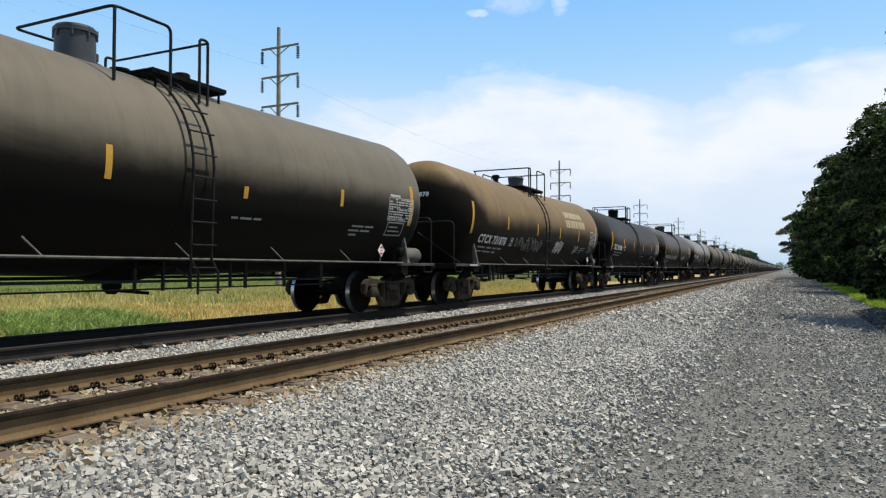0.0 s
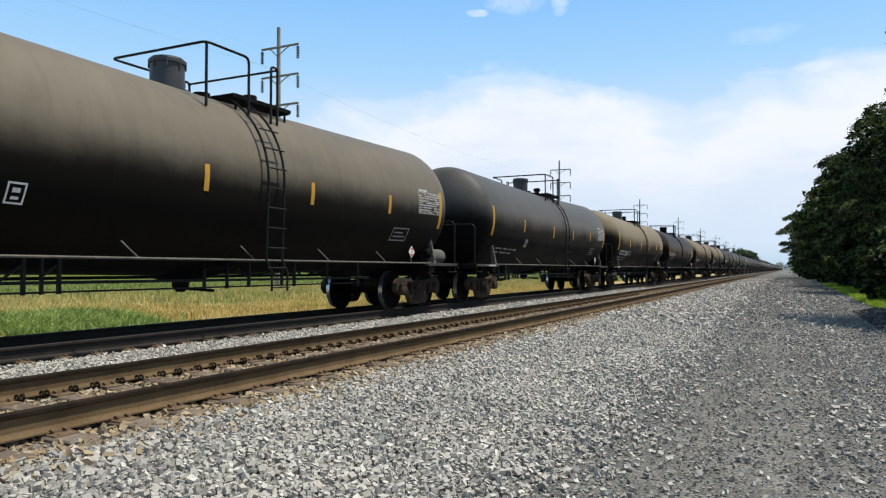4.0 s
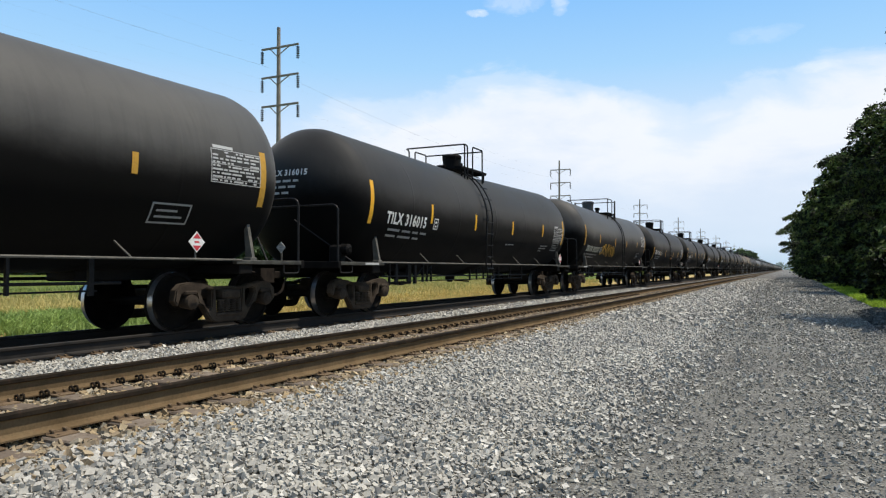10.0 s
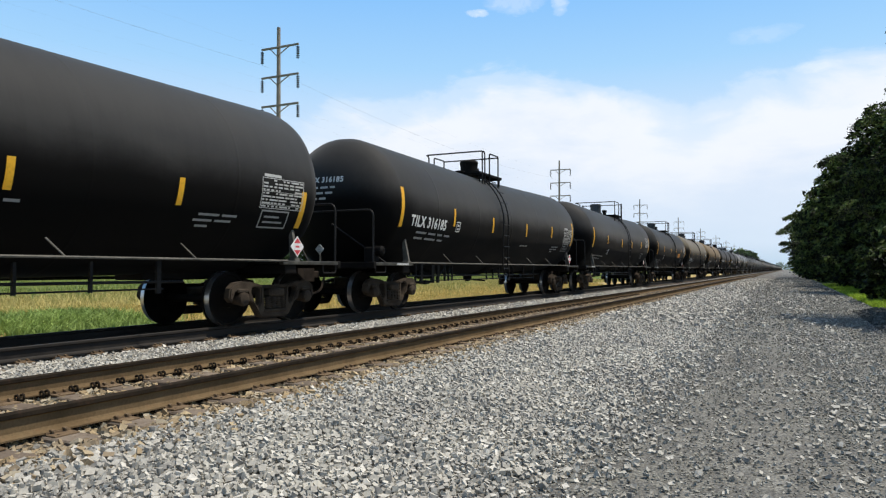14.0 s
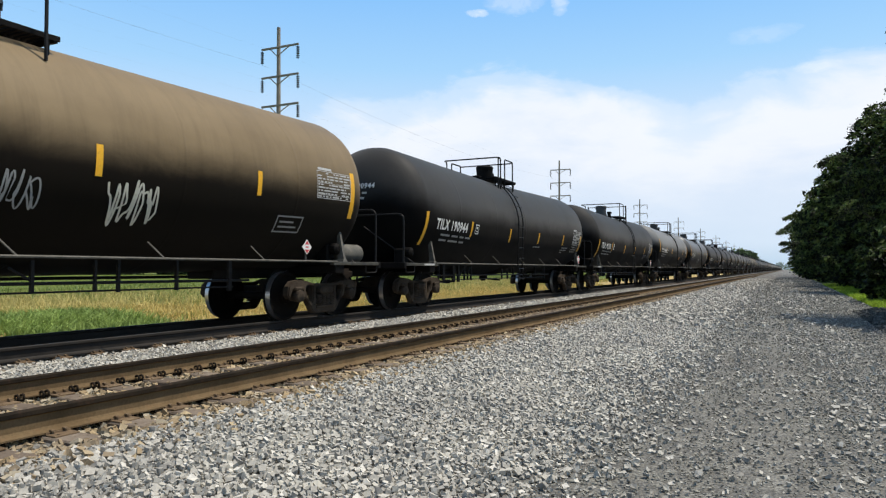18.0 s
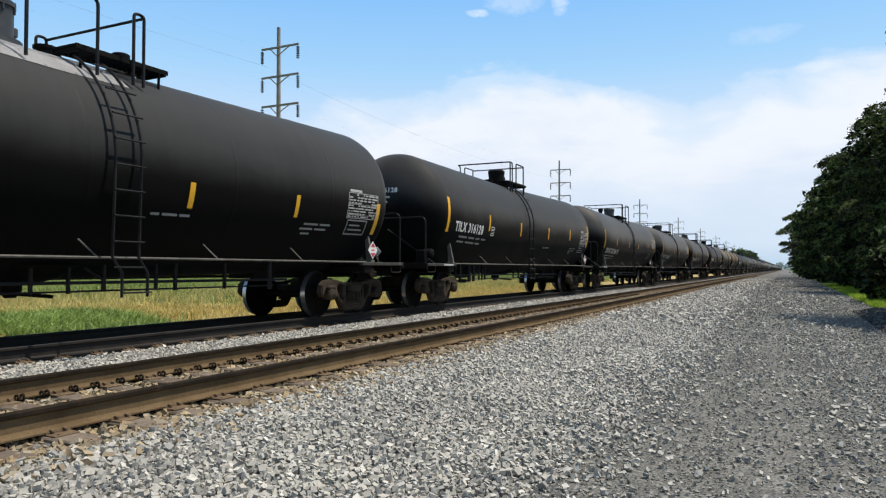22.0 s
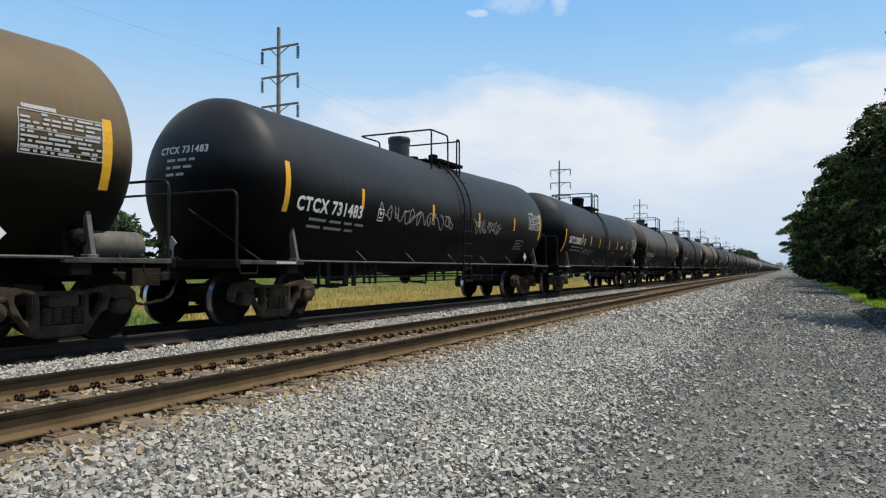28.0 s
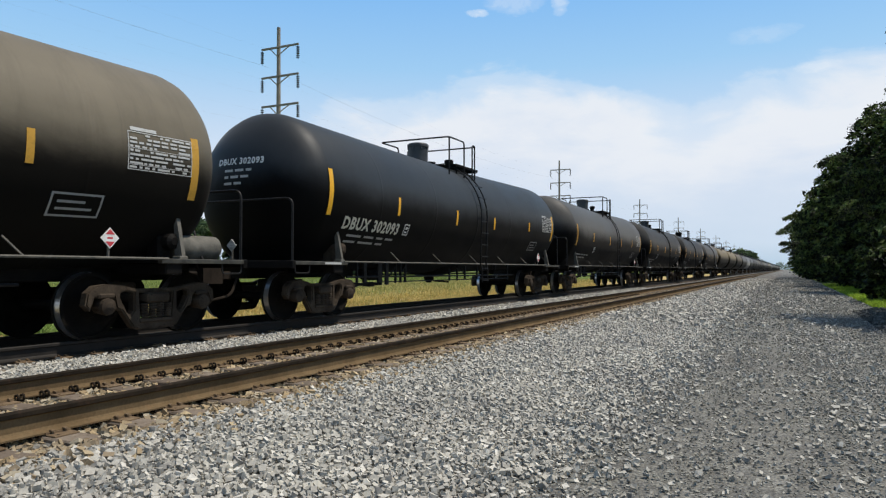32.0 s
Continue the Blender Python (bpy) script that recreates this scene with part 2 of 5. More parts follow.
def leaf_material(name, dark, light, through_light=0.25, lo=0.22, hi=0.82):
    m, nt, b, tc = start(name, 0.65)
    g = node(nt, "ShaderNodeNewGeometry")
    vec = tc.outputs["Object"]
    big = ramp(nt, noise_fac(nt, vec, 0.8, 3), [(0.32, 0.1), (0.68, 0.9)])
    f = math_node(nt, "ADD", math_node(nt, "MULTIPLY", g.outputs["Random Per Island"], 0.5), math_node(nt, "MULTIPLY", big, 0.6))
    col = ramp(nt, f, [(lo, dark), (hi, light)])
    nt.links.new(col, b.inputs["Base Color"])
    b.inputs["Specular IOR Level"].default_value = 0.25
    tr = node(nt, "ShaderNodeBsdfTranslucent")
    nt.links.new(col, tr.inputs["Color"])
    ms = node(nt, "ShaderNodeMixShader")
    ms.inputs[0].default_value = through_light
    nt.links.new(b.outputs[0], ms.inputs[1]), nt.links.new(tr.outputs[0], ms.inputs[2])
    nt.links.new(ms.outputs[0], nt.nodes["Material Output"].inputs["Surface"])
    return m


# near-black clumps put the crowns' inner shade into the leaf colour
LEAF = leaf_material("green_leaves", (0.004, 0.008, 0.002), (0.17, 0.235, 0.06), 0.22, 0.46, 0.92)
FARLEAF = leaf_material("far_green_leaves", (0.035, 0.06, 0.026), (0.11, 0.16, 0.065))
GRASS = leaf_material("green_grass", (0.09, 0.13, 0.025), (0.36, 0.40, 0.11))
WEED = leaf_material("green_weeds", (0.10, 0.16, 0.03), (0.36, 0.48, 0.14))
STRAW = leaf_material("dry_straw_grass", (0.38, 0.30, 0.09), (0.74, 0.60, 0.23))
LIME = leaf_material("bright_verge_grass", (0.18, 0.28, 0.02), (0.42, 0.56, 0.05))


def stone_material(name, tones, per_island=True, lump=14.0, strength=0.8, depth=0.03):
    m, nt, b, tc = start(name, 0.9)
    vec = tc.outputs["Object"]
    vor = node(nt, "ShaderNodeTexVoronoi")
    vor.inputs["Scale"].default_value = lump
    nt.links.new(vec, vor.inputs["Vector"])
    cell = node(nt, "ShaderNodeSeparateColor")
    nt.links.new(vor.outputs["Color"], cell.inputs[0])
    g = node(nt, "ShaderNodeNewGeometry")
    pick = g.outputs["Random Per Island"] if per_island else cell.outputs[0]
    n = len(tones)
    col = ramp(nt, pick, [(i / n, t) for i, t in enumerate(tones)], "CONSTANT" if per_island else "LINEAR")
    grain = noise_fac(nt, vec, 55.0, 4, 0.7)
    col = mix(nt, math_node(nt, "MULTIPLY", ramp(nt, grain, [(0.3, 1.0), (0.7, 0.0)]), 0.35), col, (0.06, 0.06, 0.058))
    patch = noise_fac(nt, vec, 0.6, 5, 0.6)
    col = mix(nt, math_node(nt, "MULTIPLY", ramp(nt, patch, [(0.45, 0.0), (0.7, 1.0)]), 0.3), col, (0.16, 0.15, 0.14))
    if not per_island:
        mott = noise_fac(nt, vec, 3.5, 6, 0.75)
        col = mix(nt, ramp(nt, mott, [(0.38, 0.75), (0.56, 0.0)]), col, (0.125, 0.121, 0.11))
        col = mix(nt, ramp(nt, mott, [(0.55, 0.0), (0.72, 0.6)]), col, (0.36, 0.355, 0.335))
        # shade between the stones, painted into the colour
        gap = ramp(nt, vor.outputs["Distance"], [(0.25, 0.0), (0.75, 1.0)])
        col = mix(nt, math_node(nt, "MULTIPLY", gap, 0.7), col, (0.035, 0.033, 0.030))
        h = math_node(nt, "SUBTRACT", math_node(nt, "MULTIPLY", grain, 0.3), vor.outputs["Distance"])
        bump(nt, b, h, strength, depth)
    else:
        bump(nt, b, grain, 0.4, 0.004)
    nt.links.new(col, b.inputs["Base Color"])
    return m


WARM = 0.90
GREYS = [(0.30, 0.295, 0.27), (0.44, 0.432, 0.40), (0.17, 0.167, 0.155), (0.37, 0.36, 0.325), (0.58, 0.572, 0.535), (0.25, 0.244, 0.224), (0.41, 0.40, 0.355), (0.33, 0.326, 0.30)]
GREYS = [(r * 0.87 + 0.170, g * 0.835 + 0.163, b * WARM * 0.86 + 0.144) for r, g, b in GREYS]
DARKS = [(0.13, 0.127, 0.118), (0.21, 0.206, 0.19), (0.10, 0.098, 0.091), (0.28, 0.274, 0.255), (0.165, 0.162, 0.149)]
DARKS = [(r * 1.1 + 0.05, g * 1.09 + 0.049, b * 0.98 + 0.042) for r, g, b in DARKS]
STONE = stone_material("grey_ballast_stone", GREYS)
# bed tones lowered, so that the gaps between loose stones look shaded
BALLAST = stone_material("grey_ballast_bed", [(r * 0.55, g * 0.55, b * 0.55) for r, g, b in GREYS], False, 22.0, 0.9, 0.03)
CHIP = stone_material("dark_road_chippings", [(r * 0.6 + 0.095, g * 0.6 + 0.092, b * 0.6 + 0.078) for r, g, b in DARKS + GREYS[:2]])
ROAD = stone_material("dark_gravel_road", [(0.23, 0.222, 0.188), (0.30, 0.29, 0.246), (0.19, 0.184, 0.156), (0.265, 0.256, 0.217), (0.34, 0.329, 0.279), (0.24, 0.232, 0.197)], False, 42.0, 0.7, 0.012)
BROWNS = [(0.30, 0.235, 0.15), (0.24, 0.19, 0.125), (0.36, 0.30, 0.21), (0.20, 0.16, 0.11), (0.33, 0.30, 0.25)]
RUSTSTONE = stone_material("rust_stained_ballast_stone", [(r * 1.30, g * 1.20, b * 0.98) for r, g, b in BROWNS])
RUBBLE = stone_material("dark_rubble", [(r * 0.4, g * 0.4, b * 0.4) for r, g, b in DARKS])


def field_material():
    m, nt, b, tc = start("field_grass_ground", 0.95)
    vec = tc.outputs["Object"]
    sep = node(nt, "ShaderNodeSeparateXYZ")
    nt.links.new(vec, sep.inputs[0])
    a = noise_fac(nt, mapping(nt, vec, (1, 0.3, 1)), 0.35, 5, 0.6)
    f = noise_fac(nt, vec, 9.0, 5, 0.7)
    green = mix(nt, ramp(nt, a, [(0.35, 0.0), (0.65, 1.0)]), (0.085, 0.125, 0.022), (0.15, 0.175, 0.04))
    green = mix(nt, ramp(nt, f, [(0.3, 0.6), (0.6, 0.0)]), green, (0.035, 0.06, 0.015))
    straw = mix(nt, ramp(nt, f, [(0.35, 0.0), (0.65, 1.0)]), (0.27, 0.20, 0.08), (0.47, 0.37, 0.17))
    edge = math_node(nt, "ADD", sep.outputs[0], math_node(nt, "MULTIPLY", a, 6.0))
    near_track = ramp(nt, math_node(nt, "DIVIDE", math_node(nt, "ADD", edge, 24.0), 16.0), [(0.42, 0.0), (0.60, 1.0)])
    near_track = math_node(nt, "MULTIPLY", near_track, math_node(nt, "LESS_THAN", sep.outputs[0], -6.0))
    nt.links.new(mix(nt, near_track, green, straw), b.inputs["Base Color"])
    b.inputs["Specular IOR Level"].default_value = 0.08
    bump(nt, b, f, 0.6, 0.05)
    return m


FIELD = field_material()

# ---------------------------------------------------------------- mesh tools


def link(name, mesh, parent=None, label="", m=None):
    ob = new(name, mesh)
    if parent is not None:
        ob.parent = parent
    if m is not None:
        ob.matrix_basis = m
    if label:
        ob["label"] = label
    return ob


def mesh_of(bm, name, *mats, smooth=False):
    me = bpy.data.meshes.new(name)
    bm.normal_update()
    bm.to_mesh(me)
    bm.free()
    for mt in mats:
        me.materials.append(mt)
    if smooth:
        me.polygons.foreach_set("use_smooth", [True] * len(me.polygons))
        me.set_sharp_from_angle(angle=radians(38))
    return me


def part(name, bm, material, parent, label="", smooth=False):
    return link(name, mesh_of(bm, name, material, smooth=smooth), parent, label)


def box(bm, x0, x1, y0, y1, z0, z1, bevel=0.0, mi=0):
    r = bmesh.ops.create_cube(bm, size=1.0, matrix=Matrix.LocRotScale(((x0 + x1) / 2, (y0 + y1) / 2, (z0 + z1) / 2), None, (x1 - x0, y1 - y0, z1 - z0)))
    fs = {f for v in r["verts"] for f in v.link_faces}
    for f in fs:
        f.material_index = mi
    if bevel:
        bmesh.ops.bevel(bm, geom=list({e for f in fs for e in f.edges}), offset=bevel, segments=1, affect="EDGES")


def ring_frame(p, q):
    d = (q - p).normalized()
    a = d.cross(Vector((0, 0, 1)))
    if a.length < 1e-3:
        a = d.cross(Vector((1, 0, 0)))
    a.normalize()
    return a, d.cross(a).normalized()


def tube(bm, pts, r, seg=8, closed_ends=True, radii=None):
    """A pipe along a line of points."""
    pts = [Vector(p) for p in pts]
    rings = []
    for i, p in enumerate(pts):
        p0, p1 = pts[max(0, i - 1)], pts[min(len(pts) - 1, i + 1)]
        a, b = ring_frame(p0, p1)
        if rings:
            # keep the ring from twisting against the last one
            la = last_a
            d = (p1 - p0).normalized()
            a = (la - d * la.dot(d)).normalized()
            b = d.cross(a)
        last_a = a
        rr = radii[i] if radii else r
        rings.append([bm.verts.new(p + rr * (math.cos(2 * math.pi * k / seg) * a + math.sin(2 * math.pi * k / seg) * b)) for k in range(seg)])
    for s, t in zip(rings, rings[1:]):
        for k in range(seg):
            bm.faces.new((s[k], s[(k + 1) % seg], t[(k + 1) % seg], t[k]))
    if closed_ends:
        bm.faces.new(rings[0][::-1])
        bm.faces.new(rings[-1])


def rounded(pts, rad, steps=4):
    """A polyline with its corners rounded off."""
    pts = [Vector(p) for p in pts]
    out = [pts[0]]
    for a, b, c in zip(pts, pts[1:], pts[2:]):
        u, v = (a - b), (c - b)
        r = min(rad, u.length / 2, v.length / 2)
        p, q = b + u.normalized() * r, b + v.normalized() * r
        for i in range(steps + 1):
            s = i / steps
            out.append((1 - s) ** 2 * p + 2 * s * (1 - s) * b + s * s * q)
    out.append(pts[-1])
    return out


def lathe(bm, profile, axis, seg=24, mi=None):
    """A body turned about an axis; profile: (along, radius) pairs; axis: 'x', 'y' or 'z'."""
    rings = []
    for s, r in profile:
        row = []
        for k in range(seg):
            c, d = r * math.cos(2 * math.pi * k / seg), r * math.sin(2 * math.pi * k / seg)
            row.append(bm.verts.new({"x": (s, c, d), "y": (d, s, c), "z": (c, d, s)}[axis]))
        rings.append(row)
    for j, (a, b) in enumerate(zip(rings, rings[1:])):
        for k in range(seg):
            f = bm.faces.new((a[k], a[(k + 1) % seg], b[(k + 1) % seg], b[k]))
            if mi:
                f.material_index = mi[j]
    bm.faces.new(rings[0][::-1])
    bm.faces.new(rings[-1])
    return [v for row in rings for v in row]


def prism(bm, outline, axis, a, b):
    """An outline pushed from a to b along an axis; the outline is in the two other axes, in their order."""
    def at(p, s):
        return {"x": (s, p[0], p[1]), "y": (p[0], s, p[1]), "z": (p[0], p[1], s)}[axis]
    lo, hi = [bm.verts.new(at(p, a)) for p in outline], [bm.verts.new(at(p, b)) for p in outline]
    n = len(outline)
    for k in range(n):
        bm.faces.new((lo[k], lo[(k + 1) % n], hi[(k + 1) % n], hi[k]))
    bm.faces.new(lo[::-1])
    bm.faces.new(hi)


def array_mesh(name, verts, faces, *mats):
    """A mesh from arrays: vertices (n, 3), faces (m, 3 or 4)."""
    verts, faces = np.asarray(verts, np.float32), np.asarray(faces, np.int32)
    k = faces.shape[1]
    me = bpy.data.meshes.new(name)
    me.vertices.add(len(verts))
    me.vertices.foreach_set("co", verts.ravel())
    me.loops.add(faces.size)
    me.loops.foreach_set("vertex_index", faces.ravel())
    me.polygons.add(len(faces))
    me.polygons.foreach_set("loop_start", np.arange(0, faces.size, k, dtype=np.int32))
    me.update(calc_edges=True)
    me.shade_flat()
    for mt in mats:
        me.materials.append(mt)
    return me

# ---------------------------------------------------------------- ground, ballast, road


def strip_mesh(name, profile, ys, material, rough=0.0, seed=3):
    """A strip along the tracks: profile gives (x, z) pairs across it."""
    rng = np.random.default_rng(seed)
    xs, zs = np.array([p[0] for p in profile]), np.array([p[1] for p in profile])
    X, Y = np.meshgrid(xs, np.array(ys))
    Z = np.tile(zs, (len(ys), 1)) + rough * rng.uniform(-1, 1, X.shape)
    v = np.stack([X, Y, Z], -1).reshape(-1, 3)
    n, r = len(xs), len(ys)
    i = (np.arange(r - 1)[:, None] * n + np.arange(n - 1)[None, :]).ravel()
    me = array_mesh(name, v, np.stack([i, i + 1, i + n + 1, i + n], -1), material)
    me.polygons.foreach_set("use_smooth", [True] * len(me.polygons))
    return me


def spread(a, b, first, growth):
    ys, step = [a], first
    while ys[-1] < b:
        ys.append(ys[-1] + step)
        step *= growth
    return ys


BALLAST_LINE = [(-13.6, -0.62), (-13.0, -0.46), (-12.2, -0.27), (-11.3, -0.23), (-9.7, -0.25), (-8.3, -0.23), (-7.65, -0.22), (-7.0, -0.225),
                (-6.6, -0.240), (-4.65, -0.240), (-4.25, -0.225), (-3.7, -0.26), (-3.0, -0.33), (-2.2, -0.40), (-1.4, -0.44), (-0.5, -0.50), (0.2, -0.60)]


def ballast_z(x):
    return np.interp(x, [p[0] for p in BALLAST_LINE], [p[1] for p in BALLAST_LINE])


ROAD_LINE = [(-1.75, -0.475), (-1.3, -0.445), (-0.6, -0.430), (0.2, -0.415), (1.0, -0.42), (1.9, -0.435), (2.7, -0.45), (3.4, -0.50)]
ground_line = [(-3500, -0.25), (-900, -0.25), (-300, -0.25), (-90, -0.25), (-45, -0.24), (-30, -0.26), (-22, -0.22), (-17, -0.25), (-14.6, -0.28), (-13.4, -0.52), (-12.4, -0.75),
               (2.4, -0.75), (3.0, -0.50), (3.6, -0.44), (5, -0.38), (8, -0.30), (20, -0.3), (80, -0.3), (400, -0.3), (3500, -0.3)]
tagged(link("ground", strip_mesh("ground", ground_line, [-400, -100, -40] + spread(-20, 4200, 2.0, 1.06), FIELD, 0.02)),
       "flat green field with a dry straw-coloured margin", "field", kind="structure")
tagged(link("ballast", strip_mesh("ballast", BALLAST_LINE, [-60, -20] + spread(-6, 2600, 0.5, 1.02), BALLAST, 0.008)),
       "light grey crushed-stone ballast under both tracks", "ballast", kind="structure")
tagged(link("road", strip_mesh("road", ROAD_LINE, [-60, -20] + spread(-6, 2600, 0.5, 1.02), ROAD, 0.006)),
       "dark grey gravel service road beside the ballast", "road", kind="structure")


def stones(name, material, x0, x1, y0, y1, cell, size, zfun, seed, label, slant=True, keep=1.0, sink=0.28, tall=0.80):
    """Angular broken stones, each a knocked-about block, thickly strewn."""
    rng = np.random.default_rng(seed)
    gx, gy = np.meshgrid(np.arange(x0, x1, cell), np.arange(y0, y1, cell))
    c = np.stack([gx.ravel(), gy.ravel()], -1) + rng.uniform(-0.6, 0.6, (gx.size, 2)) * cell
    drift = c[:, 0] + 0.022 * np.clip(c[:, 1] - 8, 0, 40)
    ok = rng.uniform(0, 1, len(c)) < (np.interp(drift, *keep) if isinstance(keep, tuple) else keep)
    if slant:
        ok &= (c[:, 1] > 1.6 + 0.5 * np.maximum(0, c[:, 0] + 4.8)) & (c[:, 1] > -0.56 * c[:, 0] - 0.6)
    c = c[ok]
    n = len(c)
    cube = np.array([(x, y, z) for x in (-1, 1) for y in (-1, 1) for z in (-1, 1)], float)
    v = cube[None] * rng.uniform(0.5, 1.0, (n, 8, 3))
    v[:, 0::2, :2] *= 0.80
    s = size * np.clip(rng.lognormal(0, 0.30, n), 0.6, 1.5)[:, None] * rng.uniform(0.55, 1.45, (n, 3)) * np.array([1, 1, tall])
    v *= s[:, None, :] * 0.5
    # any heading, and a tilt of a few degrees: broken stone settles on its flat side, undercut below
    turn, tip = rng.uniform(0, np.pi, n), rng.normal(0, 0.20, (n, 2))
    q = np.stack([np.cos(turn), tip[:, 0], tip[:, 1], np.sin(turn)], -1)
    q /= np.linalg.norm(q, axis=1)[:, None]
    w, x, y, z = q.T
    R = np.stack([1 - 2 * (y * y + z * z), 2 * (x * y - z * w), 2 * (x * z + y * w), 2 * (x * y + z * w), 1 - 2 * (x * x + z * z), 2 * (y * z - x * w),
                  2 * (x * z - y * w), 2 * (y * z + x * w), 1 - 2 * (x * x + y * y)], -1).reshape(n, 3, 3)
    v = np.einsum("nij,nkj->nki", R, v)
    base = np.concatenate([c, (zfun(c[:, 0]) + sink * s[:, 2] + rng.uniform(-0.008, 0.022, n))[:, None]], 1)
    v += base[:, None, :]
    f = np.array([(0, 1, 3, 2), (4, 6, 7, 5), (0, 4, 5, 1), (2, 3, 7, 6), (0, 2, 6, 4), (1, 5, 7, 3)])
    faces = (f[None] + 8 * np.arange(n)[:, None, None]).reshape(-1, 4)
    return tagged(link(name, array_mesh(name, v.reshape(-1, 3), faces, material)), label, "gravel", kind="stuff")


def road_z(x):
    return np.interp(x, [p[0] for p in ROAD_LINE], [p[1] for p in ROAD_LINE])


def top_z(x):
    return np.where(x < -1.5, ballast_z(x), np.maximum(ballast_z(x), road_z(x)))


B_LABEL = "grey angular crushed stones of the ballast shoulder"
# the wheels have ground two darker, finer lanes into the strewn stones
FADE = ((-2.3, -1.75, -1.35, -0.75, -0.50, -0.05, 0.20, 0.6, 1.2), (1.0, 0.75, 0.28, 0.03, 0.05, 0.02, 0.05, 0.09, 0.08))
stones("ballast_stones", STONE, -4.30, 1.2, 1.8, 8.0, 0.0295, 0.0350, top_z, 11, B_LABEL, keep=FADE)
stones("ballast_stones", STONE, -4.30, 1.2, 8.0, 18.0, 0.034, 0.038, top_z, 12, B_LABEL, keep=FADE)
stones("ballast_stones", STONE, -4.30, 1.2, 18.0, 45.0, 0.078, 0.072, top_z, 13, B_LABEL, keep=FADE)
stones("ballast_stones", STONE, -4.30, 0.6, 45.0, 100.0, 0.16, 0.12, top_z, 26, B_LABEL, keep=FADE)
M_LABEL = "pale grey crushed stones between the two tracks"
stones("ballast_stones", STONE, -8.70, -6.85, 2.5, 16.0, 0.034, 0.037, ballast_z, 15, M_LABEL)
stones("ballast_stones", STONE, -8.70, -6.85, 16.0, 46.0, 0.070, 0.062, ballast_z, 16, M_LABEL)
R_LABEL = "rust-stained brown stones between the ties"
stones("ballast_stones", RUSTSTONE, -6.90, -4.30, 2.0, 16.0, 0.05, 0.045, ballast_z, 17, R_LABEL, sink=0.0, keep=0.85)
stones("ballast_stones", RUSTSTONE, -6.90, -4.30, 16.0, 44.0, 0.09, 0.06, ballast_z, 18, R_LABEL, sink=0.0)
stones("ballast_stones", RUSTSTONE, -4.40, -3.75, 2.0, 24.0, 0.05, 0.045, ballast_z, 28, R_LABEL, keep=((-4.4, -3.75), (0.9, 0.0)))
C_LABEL = "loose dark chippings on the service road"
STREWN = ((-2.0, -1.4, -0.85, -0.55, -0.1, 0.35, 3.2), (0.15, 0.40, 0.25, 0.40, 0.22, 0.55, 0.65))
stones("road_gravel", CHIP, -2.0, 2.9, 2.0, 13.0, 0.029, 0.021, top_z, 19, C_LABEL, keep=STREWN, tall=0.5)
stones("road_gravel", CHIP, -2.0, 3.1, 13.0, 32.0, 0.052, 0.033, top_z, 20, C_LABEL, keep=STREWN, tall=0.5)
stones("road_gravel", CHIP, -1.6, 3.1, 32.0, 130.0, 0.12, 0.062, top_z, 21, C_LABEL, keep=STREWN, tall=0.5)


def heap_z(x):
    return -0.44 + 0.13 * np.clip(1 - ((x - 2.9) / 0.9) ** 2, 0, 1)


stones("rubble_heap", RUBBLE, 2.0, 3.8, 18.5, 27.0, 0.055, 0.065, heap_z, 22, "low heap of dark broken stone on the verge", slant=False)

# ---------------------------------------------------------------- tracks

RAIL = [(-0.070, -0.186), (0.070, -0.186), (0.070, -0.174), (0.020, -0.160), (0.009, -0.145), (0.009, -0.052), (0.020, -0.044), (0.037, -0.036),
        (0.037, -0.008), (0.030, 0.0), (-0.030, 0.0), (-0.037, -0.008), (-0.037, -0.036), (-0.020, -0.044), (-0.009, -0.052), (-0.009, -0.145), (-0.020, -0.160), (-0.070, -0.174)]
TIE_STEP = 0.54


def rail_mesh(*mats):
    bm = bmesh.new()
    prism(bm, RAIL, "y", -30.0, 2600.0)
    bm.normal_update()
    for f in bm.faces:
        c = f.calc_center_median()
        if c.z > -0.006 and f.normal.z > 0.3:
            f.material_index = 1
        elif c.z < -0.046:
            f.material_index = 2
    return mesh_of(bm, "rail", *mats)


def tie_mesh(bm, y=0.0, w=0.115, half=1.30, skew=0.0):
    box(bm, -half, half, y - w, y + w, -0.385, -0.203, 0.012)


def plate_mesh():
    bm = bmesh.new()
    box(bm, -0.19, 0.19, -0.098, 0.098, -0.2035, -0.188, 0.004)
    for sx in (-1, 1):
        box(bm, sx * 0.082 - 0.008, sx * 0.082 + 0.008, -0.098, 0.098, -0.19, -0.176)
        for sy in (-0.05, 0.05):
            tube(bm, [(sx * 0.105, sy, -0.192), (sx * 0.105, sy, -0.168)], 0.013, 6)
            box(bm, sx * 0.095 - 0.022, sx * 0.095 + 0.012, sy - 0.014, sy + 0.014, -0.172, -0.158, 0.003)
        tube(bm, [(sx * 0.16, -0.05, -0.192), (sx * 0.16, -0.05, -0.183)], 0.012, 6)
    return mesh_of(bm, "tie_plate", PLATE)


def anchor_mesh():
    """A spring clip under the rail's foot: its curled end grips the foot on the gauge side, beside the tie."""
    bm = bmesh.new()
    for d in (-0.026, 0.026):
        tube(bm, rounded([(-0.066, d, -0.196), (0.098, d, -0.204), (0.112, d, -0.165), (0.085, d, -0.140), (0.058, d, -0.158)], 0.018, 2), 0.0125, 6)
    return mesh_of(bm, "rail_anchor", RUST)


